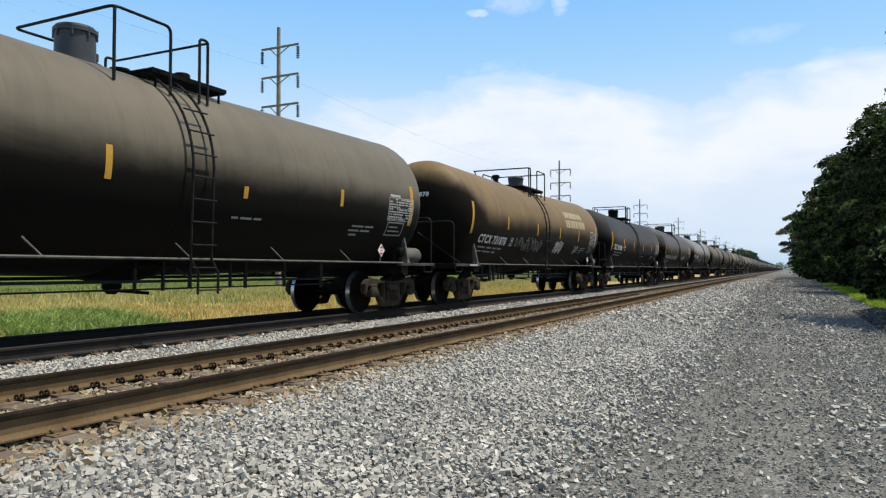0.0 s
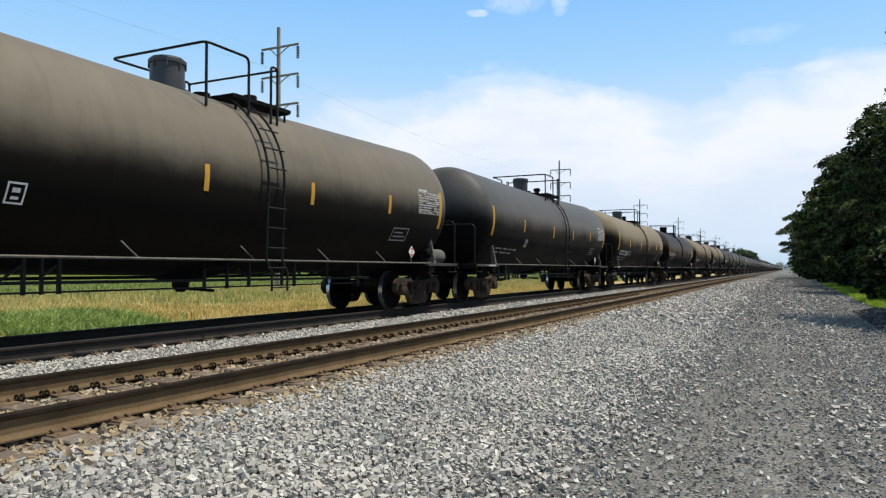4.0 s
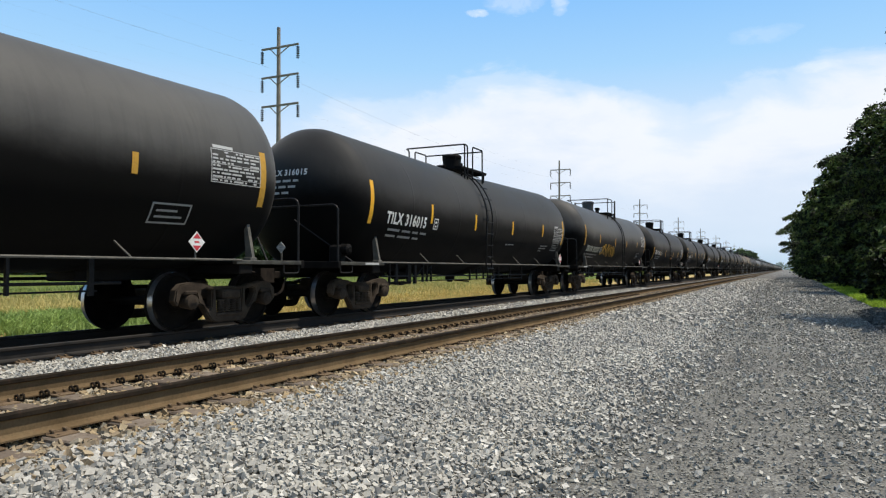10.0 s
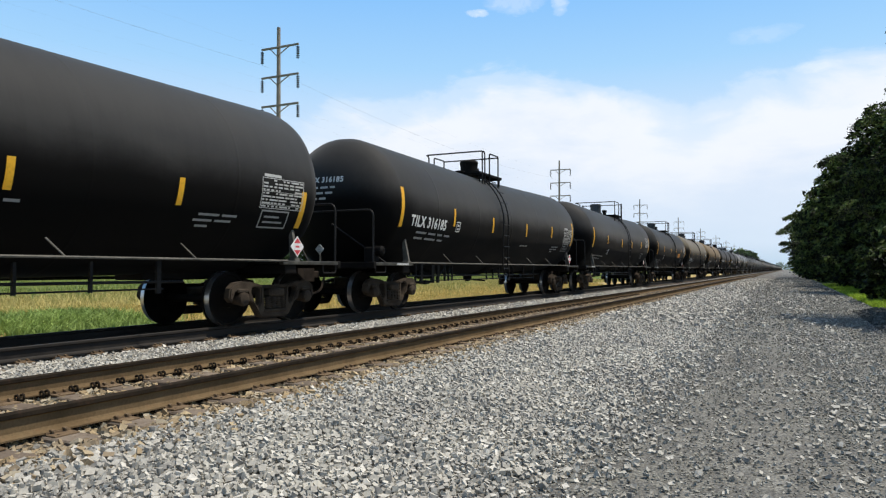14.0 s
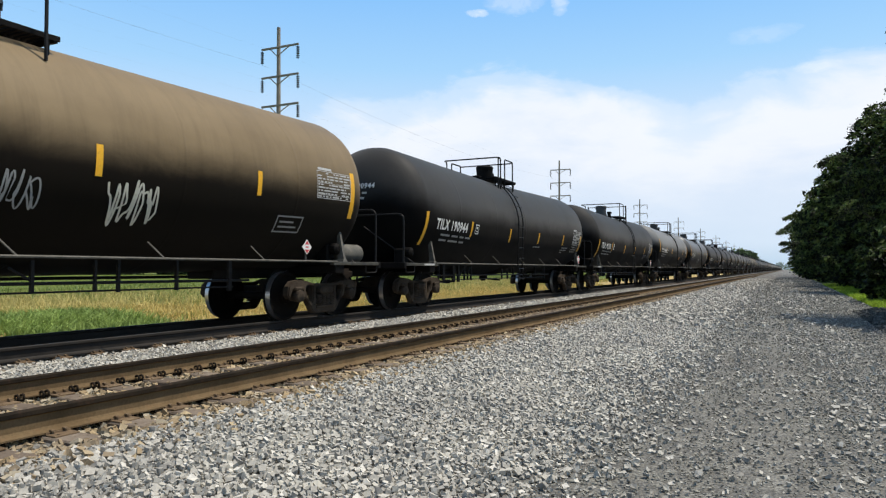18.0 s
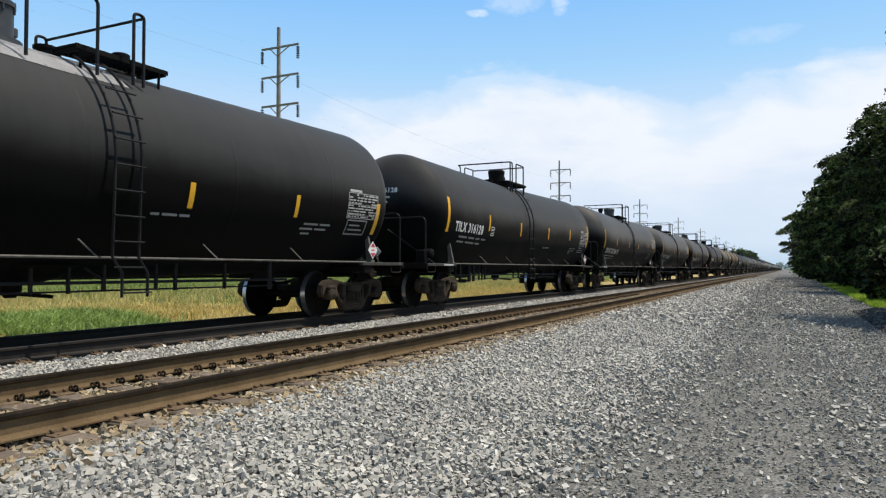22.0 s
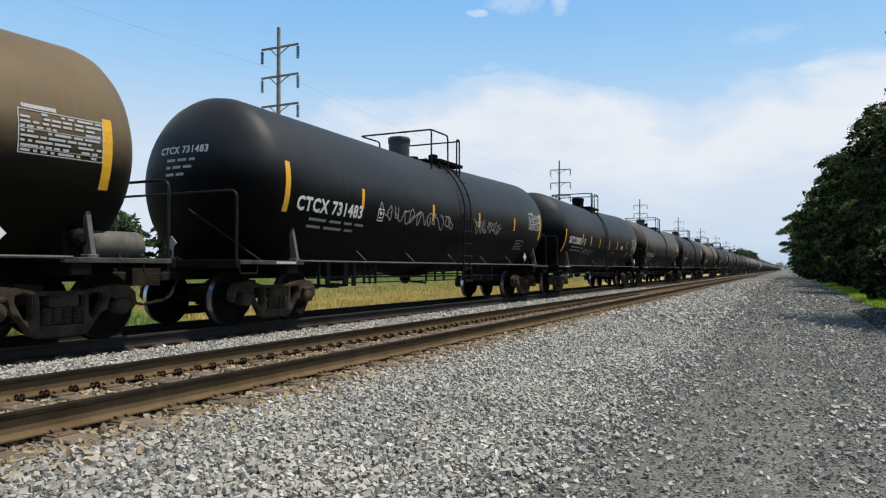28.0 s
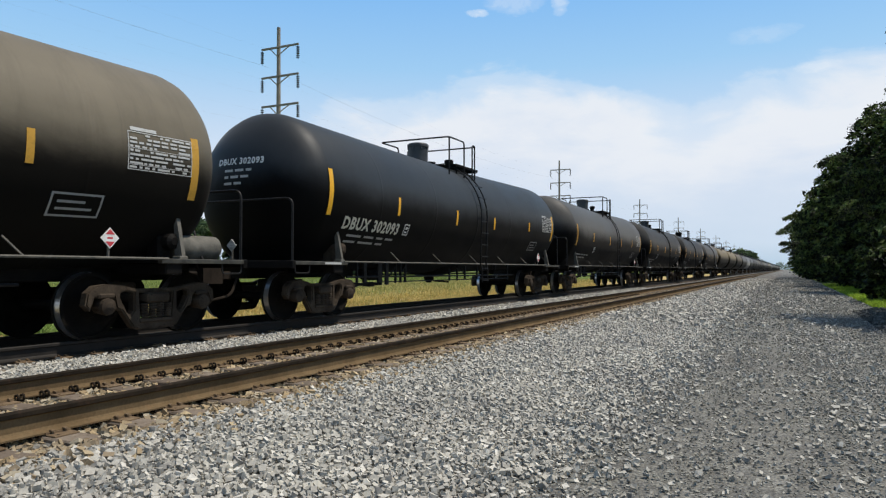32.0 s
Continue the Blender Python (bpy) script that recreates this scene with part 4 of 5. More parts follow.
def stencil_mesh(kind, at=0.0, back=5.0):
    """Rows of small lettering too fine to read: bars."""
    bm = bmesh.new()
    rng = random.Random(kind)
    if kind == "number":
        for r, (v, n) in enumerate(((at - 0.18, 4), (at - 0.33, 3))):
            y = -HALF + 2.62
            for i in range(n):
                w = rng.uniform(0.25, 0.6)
                patch(bm, y, y + w, v, v + 0.055, 0.008, 1)
                y += w + 0.12
    elif kind == "rear":
        for y, v, n in ((HALF - 4.42, -0.70, 2), (HALF - 4.50, -0.80, 2), (HALF - 4.42, -0.90, 1)):
            for i in range(n):
                w = rng.uniform(0.2, 0.45)
                patch(bm, y, y + w, v, v + 0.04, 0.008, 1)
                y += w + 0.06
    elif kind == "line":
        y = -HALF + 10.15
        for w in (0.16, 0.28, 0.2):
            patch(bm, y, y + w, -0.70, -0.66, 0.008, 1)
            y += w + 0.05
    elif kind == "box":
        y, v = HALF - 3.02 - at, -0.86 - 0.09 * at
        for a, b, c, d in ((0, 0.75, 0, 0.03), (0, 0.75, 0.31, 0.34), (0, 0.03, 0.03, 0.31), (0.72, 0.75, 0.03, 0.31), (0.10, 0.5, 0.2, 0.235), (0.10, 0.62, 0.10, 0.135)):
            patch(bm, y + a, y + b, v + c, v + d, 0.008, 2)
    elif kind == "mark":
        y, v = -HALF + back, at
        for a, b, c, d in ((0, 0.24, 0, 0.025), (0, 0.24, 0.255, 0.28), (0, 0.025, 0.025, 0.255), (0.215, 0.24, 0.025, 0.255), (0.07, 0.17, 0.15, 0.21), (0.07, 0.17, 0.06, 0.10)):
            patch(bm, y + a, y + b, v + c, v + d, 0.008, 2)
    elif kind == "head":
        for r, z in enumerate((0.32, 0.19, 0.06)):
            x = -0.42
            while x < 0.25 - 0.08 * r:
                w = rng.uniform(0.10, 0.26)
                q = [head_point(x, z, 0.008), head_point(x + w, z, 0.008), head_point(x + w, z + 0.05, 0.008), head_point(x, z + 0.05, 0.008)]
                bm.faces.new([bm.verts.new(p) for p in q])
                x += w + 0.06
    return mesh_of(bm, "stencil", WHITE if kind == "mark" else CHART if kind == "head" else FADED)


def data_panel_mesh(lift):
    """The chart of test dates: a framed grid of fine lines and bars."""
    bm = bmesh.new()
    rng = random.Random(5)
    y0, v0, step = HALF - 3.10, -0.48 + lift, 0.057
    for i in range(9):
        v = v0 + step * i
        if i % 4 == 1:
            patch(bm, y0, y0 + 1.15, v, v + 0.008, 0.008, 1)
        y = y0 + 0.03
        while y < y0 + 1.05:
            w = rng.choice((0.05, 0.08, 0.12, 0.22))
            if rng.random() < 0.88:
                patch(bm, y, min(y + w, y0 + 1.12), v + 0.014, v + 0.043, 0.008, 1)
            y += w + rng.uniform(0.02, 0.05)
    for y in (y0, y0 + 1.134):
        patch(bm, y, y + 0.014, v0, v0 + step * 9, 0.009, 3)
    for v in (v0 - 0.012, v0 + step * 9):
        patch(bm, y0, y0 + 1.148, v, v + 0.012, 0.009, 1)
    patch(bm, y0 + 0.05, y0 + 0.50, v0 + 0.54, v0 + 0.59, 0.008, 1)
    return mesh_of(bm, "data_panel", CHART)


def placard_mesh(pale, s):
    """A diamond sign: white rim, red upper and lower corners, a white band across."""
    bm = bmesh.new()
    box(bm, -0.006, 0.006, -s, s, -s, s, 0.0, 0)
    bmesh.ops.rotate(bm, verts=bm.verts, matrix=Matrix.Rotation(radians(45), 3, "X"))
    d = s * 1.414
    for k in (-1, 1):
        tri = [(0.009, -d * 0.52, k * d * 0.34), (0.009, d * 0.52, k * d * 0.34), (0.009, 0, k * d * 0.86)]
        f = bm.faces.new([bm.verts.new(p) for p in (tri if k > 0 else tri[::-1])])
        f.material_index = 1
    box(bm, 0.006, 0.008, -d * 0.30, d * 0.30, -d * 0.09, d * 0.09, 0.0, 1)
    return mesh_of(bm, "placard", CHART if pale else WHITE, FADED if pale else RED)


def rail_line_mesh(pts, r, name, mat=None, seg=8, rad=0.12):
    bm = bmesh.new()
    tube(bm, rounded(pts, rad, 4) if rad else pts, r, seg)
    return mesh_of(bm, name, mat or PIPE, smooth=True)


def coil_spring(bm, x, y, z0, z1, r):
    n = 6
    prof = []
    for i in range(n):
        a, b = z0 + (z1 - z0) * i / n, z0 + (z1 - z0) * (i + 1) / n
        prof += [(a + 0.003, r * 0.72), (a + (b - a) * 0.25, r), (a + (b - a) * 0.6, r), (b - 0.003, r * 0.72)]
    for v in lathe(bm, prof, "z", 10):
        v.co.x += x
        v.co.y += y


def sideframe_mesh():
    """The cast frame along one side of a truck: bowed top, two triangular windows, a spring pocket, pedestal jaws over the bearings."""
    half = [(0.36, 0.715), (0.60, 0.765), (0.85, 0.790), (1.05, 0.765), (1.17, 0.670), (1.20, 0.500), (1.12, 0.420), (1.05, 0.600), (0.74, 0.600), (0.70, 0.440), (0.60, 0.400), (0.41, 0.150), (0.32, 0.115)]
    outer = half + [(-y, z) for y, z in reversed(half)]
    window = [(0.40, 0.655), (0.53, 0.685), (0.625, 0.660), (0.635, 0.585), (0.515, 0.375), (0.455, 0.335), (0.405, 0.390)]
    pocket = [(-0.31, 0.655), (0.31, 0.655), (0.275, 0.235), (-0.275, 0.235)]
    bm = bmesh.new()
    edges = []
    for loop in (outer, window, [(-y, z) for y, z in window], pocket):
        vs = [bm.verts.new((0.075, y, z)) for y, z in loop]
        edges += [bm.edges.new((vs[i], vs[(i + 1) % len(vs)])) for i in range(len(vs))]
    bmesh.ops.triangle_fill(bm, use_beauty=True, use_dissolve=False, edges=edges)
    front = bm.faces[:]
    out = bmesh.ops.extrude_face_region(bm, geom=front)
    bmesh.ops.translate(bm, verts=[v for v in out["geom"] if isinstance(v, bmesh.types.BMVert)], vec=(-0.15, 0, 0))
    bmesh.ops.recalc_face_normals(bm, faces=bm.faces)
    rim = [e for e in bm.edges if len(e.link_faces) == 2 and e.calc_face_angle(0) > 1.2 and abs(e.verts[0].co.x - e.verts[1].co.x) < 0.01]
    bmesh.ops.bevel(bm, geom=rim, offset=0.022, segments=2, affect="EDGES")
    for s in (-1, 1):
        for v in lathe(bm, [(-0.09, 0.10), (0.10, 0.125), (0.15, 0.115), (0.17, 0.05)], "x", 16):
            v.co.y += s * 0.89
            v.co.z += WHEEL_R
        box(bm, -0.10, 0.12, s * 0.89 - 0.13, s * 0.89 + 0.13, 0.585, 0.66, 0.02)
    box(bm, -0.10, 0.10, -0.31, 0.31, 0.215, 0.275, 0.012)
    bmesh.ops.recalc_face_normals(bm, faces=bm.faces)
    return mesh_of(bm, "sideframe", CAST)


def spring_mesh():
    bm = bmesh.new()
    coil_spring(bm, 0.03, 0.0, 0.285, 0.50, 0.068)
    return mesh_of(bm, "spring", CAST)


SPRING_AT = (-0.21, -0.07, 0.07, 0.21)


def truck_bolster_mesh():
    bm = bmesh.new()
    box(bm, -1.20, 1.20, -0.21, 0.21, 0.50, 0.655, 0.03)
    box(bm, -0.45, 0.45, -0.22, 0.22, 0.60, 0.80, 0.03)
    lathe(bm, [(0.78, 0.20), (0.90, 0.20)], "z", 18)
    return mesh_of(bm, "bolster", CAST)


def wheelset_mesh():
    bm = bmesh.new()
    lathe(bm, [(-0.80, 0.075), (0.80, 0.075)], "x", 12)
    for s in (-1, 1):
        prof = [(0.675, 0.15), (0.685, 0.17), (0.700, 0.33), (0.690, 0.40), (0.680, 0.415), (0.680, WHEEL_R + 0.028), (0.705, WHEEL_R + 0.028), (0.715, WHEEL_R + 0.003),
                (0.825, WHEEL_R - 0.004), (0.828, 0.425), (0.800, 0.41), (0.765, 0.33), (0.790, 0.17), (0.835, 0.15), (0.835, 0.07)]
        lathe(bm, [(s * a, r) for a, r in prof], "x", 36, [0, 0, 0, 0, 0, 0, 0, 1, 0, 0, 0, 0, 0, 0])
        lathe(bm, [(s * 0.83, 0.11), (s * 0.90, 0.11), (s * 0.98, 0.09), (s * 1.02, 0.09)], "x", 12)
        for k in range(3):
            a = 2.1 * k
            y, z = 0.05 * math.cos(a), 0.05 * math.sin(a)
            tube(bm, [(s * 1.0, y, z), (s * 1.035, y, z)], 0.016, 6)
    bmesh.ops.recalc_face_normals(bm, faces=bm.faces)
    return mesh_of(bm, "wheelset", WHEEL, TREAD, smooth=True)


def end_platform_boxes(s):
    """Deck, edge beams, end sill, body bolster and stub sill at one end; s = -1 leads."""
    def span(a, b):
        return min(s * a, s * b), max(s * a, s * b)
    d0, d1 = span(HALF - 2.42, HALF - 0.70)
    c, t = s * (HALF - 0.66), s * TRUCK_Y
    return [("end_platform", (-1.44, 1.44, d0, d1, 1.10, 1.135, 0)), ("edge_beam", (1.44, 1.54, d0, d1, 1.085, 1.155, 0.008)), ("edge_beam", (-1.54, -1.44, d0, d1, 1.085, 1.155, 0.008)),
            ("end_sill", (-1.54, 1.54, c - 0.05, c + 0.05, 1.02, 1.165, 0.012)), ("body_bolster", (-1.50, 1.50, t - 0.16, t + 0.16, 0.92, 1.098, 0.02)),
            ("stub_sill", (-0.33, 0.33, *span(4.6, HALF - 0.72), 0.82, 1.10, 0.02))]


def end_platform_mesh(s):
    bm = bmesh.new()
    for name, b in end_platform_boxes(s):
        box(bm, *b)
    return mesh_of(bm, "end_platform", STEEL)


def one_box(name, b):
    bm = bmesh.new()
    box(bm, *b)
    return mesh_of(bm, name, EDGE if name == "edge_beam" else STEEL)


def marker_plate_mesh():
    """A pale strip of reflective tape on the edge of the leading platform."""
    bm = bmesh.new()
    box(bm, 1.541, 1.545, -HALF + 1.62, -HALF + 2.18, 1.098, 1.140)
    return mesh_of(bm, "marker_strip", CHART)


def end_step_mesh(s):
    bm = bmesh.new()
    y = s * (HALF - 0.95)
    tube(bm, rounded([(1.50, y - 0.22, 1.08), (1.50, y - 0.22, 0.93), (1.50, y + 0.22, 0.93), (1.50, y + 0.22, 1.08)], 0.06, 3), 0.014, 6)
    return mesh_of(bm, "step", PIPE)


def gusset_mesh(s, side):
    """The tapered saddle plate that stands on the platform's edge and holds the tank."""
    bm = bmesh.new()
    y = s * (HALF - (2.28 if s < 0 else 1.98))
    prism(bm, [(side * 1.52, 1.13), (side * 1.36, 1.13), (side * 1.30, 2.04), (side * 1.325, 2.04)], "y", y - 0.035, y + 0.035)
    box(bm, min(side * 1.36, side * 1.52), max(side * 1.36, side * 1.52), y - 0.09, y + 0.07, 1.13, 1.20, 0.008)
    return mesh_of(bm, "saddle_plate", PALE)


def coupler_mesh(s):
    bm = bmesh.new()
    a, b = s * (HALF - 0.62), s * (HALF - 0.16)
    box(bm, -0.08, 0.08, min(a, b), max(a, b), 0.80, 0.96, 0.02)
    c, d = s * (HALF - 0.26), s * (HALF + 0.03)
    prism(bm, [(-0.17, c), (0.02, s * (HALF - 0.30)), (0.19, c), (0.15, d), (0.02, s * (HALF - 0.10)), (-0.14, d)], "z", 0.73, 1.03)
    tube(bm, rounded([(0.2, s * (HALF - 0.62), 0.82), (0.26, s * (HALF - 0.4), 0.5), (0.12, s * HALF, 0.42)], 0.15, 4), 0.028, 6)
    bmesh.ops.recalc_face_normals(bm, faces=bm.faces)
    return mesh_of(bm, "coupler", COUPLER)


def dome_mesh():
    bm = bmesh.new()
    lathe(bm, [(4.10, 0.40), (4.24, 0.40), (4.25, 0.29), (4.70, 0.29), (4.705, 0.315), (4.765, 0.315), (4.78, 0.30), (4.81, 0.27), (4.83, 0.05)], "z", 24)
    for k in range(8):
        a = k * math.pi / 4
        tube(bm, [(0.30 * math.cos(a), 0.30 * math.sin(a), 4.62), (0.30 * math.cos(a), 0.30 * math.sin(a), 4.78)], 0.02, 6)
    box(bm, -0.07, 0.07, 0.27, 0.37, 4.36, 4.50, 0.02)
    return mesh_of(bm, "manway", STEEL, smooth=True)


def valve_mesh():
    bm = bmesh.new()
    lathe(bm, [(4.20, 0.17), (4.30, 0.17), (4.31, 0.10), (4.44, 0.10), (4.45, 0.145), (4.56, 0.145), (4.58, 0.12), (4.60, 0.03)], "z", 16)
    return mesh_of(bm, "relief_valve", STEEL, smooth=True)


def fitting_mesh():
    bm = bmesh.new()
    lathe(bm, [(4.22, 0.13), (4.40, 0.13), (4.42, 0.16), (4.46, 0.16), (4.48, 0.05)], "z", 12)
    tube(bm, [(0, 0, 4.36), (0.30, 0.10, 4.36), (0.32, 0.25, 4.40)], 0.045, 8)
    tube(bm, [(-0.25, -0.05, 4.40), (0.02, 0.0, 4.44)], 0.03, 6)
    box(bm, -0.24, -0.06, 0.12, 0.34, 4.25, 4.42, 0.02)
    return mesh_of(bm, "fitting", STEEL)


def deck_mesh(y0, y1):
    bm = bmesh.new()
    y = y0
    while y < y1 - 0.02:
        for a, b in ((-0.95, -0.46), (0.46, 0.95)):
            box(bm, a, b, y, y + 0.05, 4.335, 4.365)
        y += 0.09
    for x in (-0.96, -0.46, 0.44, 0.94):
        box(bm, x, x + 0.02, y0, y1, 4.30, 4.37)
    for yy in (y0 + 0.02, y1 - 0.08):
        box(bm, -0.95, 0.95, yy, yy + 0.05, 4.275, 4.332)
    for yy in (y0 + 0.1, y1 - 0.15):
        for sx in (-1, 1):
            tube(bm, [(sx * 0.93, yy, 4.32), (sx * 0.91, yy, 3.95)], 0.022, 6)
    return mesh_of(bm, "walkway", STEEL)


def ladder_stile_pts(y, off):
    pts = []
    for i in range(11):
        a = radians(60 - 6 * i)
        pts.append(((TANK_R + off) * math.cos(a), y, TANK_Z - SET["low"] - sag(y) + (TANK_R + off) * math.sin(a)))
    pts += [(TANK_R + off, y, 2.6), (TANK_R + off - 0.04, y, 1.16), (TANK_R + off - 0.06, y + 0.17, 0.95), (TANK_R + off - 0.06, y + 0.17, 0.62)]
    return pts


def ladder_mesh(y):
    bm = bmesh.new()
    for d in (-0.21, 0.21):
        tube(bm, ladder_stile_pts(y + d, 0.11), 0.022, 6)
    return mesh_of(bm, "ladder", PIPE, smooth=True)


def rung_meshes(y):
    out = []
    zs = [0.68 + 0.345 * i for i in range(10)]
    for z in zs:
        r = TANK_R + 0.11
        s = (z - TANK_Z) / r
        x = r if s <= 0 else r * math.sqrt(max(0.0, 1 - s * s))
        bm = bmesh.new()
        low = 0.17 if z < 1.0 else 0.0
        tube(bm, [(x - 0.3 * low, y - 0.22 + low, z), (x - 0.3 * low, y + 0.27 + low, z)], 0.014, 6)
        out.append(mesh_of(bm, "rung", PIPE))
    return out


def side_bracket_mesh(y, tall):
    bm = bmesh.new()
    tube(bm, [(1.51, y, 1.16), (1.33, y - 0.15, 1.16 + tall)], 0.014, 6)
    return mesh_of(bm, "bracket", PALE)


def underbody_parts():
    """Brake rods, hangers and the outlet below the tank's belly."""
    items = []
    bm = bmesh.new()
    tube(bm, [(0.80, -5.6, 0.825), (0.80, 5.0, 0.800)], 0.026, 6)
    items.append(("brake_pipe", mesh_of(bm, "brake_pipe", PIPE)))
    bm = bmesh.new()
    tube(bm, [(0.80, -4.2, 0.690), (0.80, 4.6, 0.690)], 0.016, 6)
    items.append(("brake_rod", mesh_of(bm, "brake_rod", PIPE)))
    bm = bmesh.new()
    tube(bm, [(-0.5, -5.2, 0.86), (-0.5, 5.4, 0.86)], 0.03, 6)
    items.append(("train_line", mesh_of(bm, "train_line", PIPE)))
    # broad plates and thin straps hang from the sill; rods and levers run between them
    for y, w, low in ((-5.18, 0.022, 0.62), (-4.85, 0.060, 0.60), (-4.18, 0.085, 0.62), (-3.84, 0.060, 0.62), (-3.40, 0.022, 0.66), (-3.15, 0.018, 0.66), (-2.90, 0.022, 0.66),
                      (-0.24, 0.018, 0.66), (0.30, 0.018, 0.66), (0.86, 0.022, 0.70), (1.80, 0.018, 0.70), (2.19, 0.022, 0.66), (3.30, 0.022, 0.66), (4.50, 0.040, 0.62)):
        bm = bmesh.new()
        box(bm, 0.775, 0.825, y - w, y + w, low, 1.30)
        items.append(("hanger", mesh_of(bm, "hanger", PIPE)))
    for a, b in (((-3.72, 0.84), (-3.42, 1.05)), ((-3.15, 0.90), (-2.92, 1.06)), ((0.55, 1.02), (0.86, 0.84))):
        bm = bmesh.new()
        tube(bm, [(0.80, *a), (0.80, *b)], 0.018, 6)
        items.append(("strut", mesh_of(bm, "strut", PIPE)))
    bm = bmesh.new()
    box(bm, 0.76, 0.84, -5.60, -4.15, 0.615, 0.685, 0.01)
    for y in (-5.35, -4.62):
        box(bm, 0.74, 0.86, y - 0.12, y + 0.12, 0.59, 0.70, 0.015)
    items.append(("brake_lever", mesh_of(bm, "brake_lever", STEEL)))
    bm = bmesh.new()
    lathe(bm, [(-0.36, 0.04), (-0.33, 0.15), (0.33, 0.15), (0.36, 0.04)], "y", 14)
    bmesh.ops.translate(bm, verts=bm.verts, vec=(0.45, -4.0, 0.88))
    items.append(("air_cylinder", mesh_of(bm, "air_cylinder", STEEL)))
    bm = bmesh.new()
    lathe(bm, [(0.60, 0.07), (0.70, 0.15), (0.80, 0.15), (0.805, 0.34), (0.88, 0.62), (1.06, 0.95)], "z", 24)
    tube(bm, [(0.15, 0.0, 0.66), (0.55, 0.25, 0.62)], 0.03, 6)
    items.append(("bottom_outlet", mesh_of(bm, "bottom_outlet", STEEL)))
    bm = bmesh.new()
    lathe(bm, [(-6.0, 0.05), (-5.98, 0.14), (-5.4, 0.14), (-5.38, 0.05)], "y", 16)
    bmesh.ops.translate(bm, verts=bm.verts, vec=(0.40, 1.6, 0.92))
    items.append(("brake_cylinder", mesh_of(bm, "brake_cylinder", STEEL)))
    return items


def reservoir_mesh():
    """Air tank with domed ends on the rear platform."""
    bm = bmesh.new()
    lathe(bm, [(-0.50, 0.03), (-0.47, 0.14), (-0.40, 0.20), (0.40, 0.20), (0.47, 0.14), (0.50, 0.03)], "y", 18)
    bmesh.ops.translate(bm, verts=bm.verts, vec=(1.14, HALF - 1.42, 1.34))
    return mesh_of(bm, "air_reservoir", PALE, smooth=True)


def valve_box_mesh():
    bm = bmesh.new()
    box(bm, 0.95, 1.25, HALF - 2.22, HALF - 1.98, 1.14, 1.52, 0.04)
    for v in lathe(bm, [(0.0, 0.12), (0.16, 0.12), (0.2, 0.06)], "x", 12):
        v.co += Vector((1.22, HALF - 2.08, 1.42))
    tube(bm, rounded([(1.1, HALF - 2.05, 1.45), (1.1, HALF - 1.75, 1.66), (0.9, HALF - 1.2, 1.3), (0.6, HALF - 0.8, 1.0)], 0.2, 4), 0.022, 6)
    return mesh_of(bm, "control_valve", PALE)


def coat_mesh():
    """A pale coat of paint over the crown of the tank, below the walkway."""
    bm = bmesh.new()
    rows = []
    for i in range(13):
        a = radians(46 + 88 * i / 12)
        rows.append([bm.verts.new(((TANK_R + 0.005) * math.cos(a), y + 0.34 * abs(math.cos(a)), TANK_Z - SET["low"] - sag(y + 0.34 * abs(math.cos(a))) + (TANK_R + 0.009) * math.sin(a))) for y in (-1.95, -1.2, -0.34, 0.0, 0.4, 0.75)])
    for a, b in zip(rows, rows[1:]):
        for i in range(5):
            bm.faces.new((a[i], a[i + 1], b[i + 1], b[i]))
    return mesh_of(bm, "coated_patch", COAT)


def brake_wheel_mesh():
    bm = bmesh.new()
    pts = [(0.28 * math.cos(a), 0, 0.28 * math.sin(a)) for a in [2 * math.pi * k / 20 for k in range(21)]]
    tube(bm, pts, 0.018, 6, closed_ends=False)
    for k in range(4):
        a = math.pi / 2 * k + 0.4
        tube(bm, [(0, 0.02, 0), (0.28 * math.cos(a), 0, 0.28 * math.sin(a))], 0.014, 6)
    tube(bm, [(0, -0.03, 0), (0, 0.14, 0)], 0.05, 8)
    return mesh_of(bm, "brake_wheel", PIPE)


WHEELSETS = []


def build_truck(parent, y):
    truck = link("truck", cached("bolster", truck_bolster_mesh), parent, "cast-steel truck with coil springs", pose(0, y, 0))
    for s in (-1, 1):
        link("sideframe", cached("sideframe", sideframe_mesh), truck, "", pose(s * 1.06, 0, 0, 0, 0, 0 if s > 0 else 180))
        for a in SPRING_AT:
            if s > 0 or abs(a) > 0.1:
                link("spring", cached("spring", spring_mesh), truck, "", pose(s * 1.09, a, 0))
    for s in (-1, 1):
        w = link("wheelset", cached("wheelset", wheelset_mesh), truck, "steel wheels with worn bright treads", pose(0, s * 0.89, WHEEL_R))
        WHEELSETS.append((w, s))


def light_truck(parent, y):
    truck = link("truck", cached("bolster", truck_bolster_mesh), parent, "", pose(0, y, 0))
    link("sideframe", cached("sideframe", sideframe_mesh), truck, "", pose(1.06, 0, 0))
    for s in (-1, 1):
        link("wheelset", cached("wheelset", wheelset_mesh), truck, "", pose(0, s * 0.89, WHEEL_R))


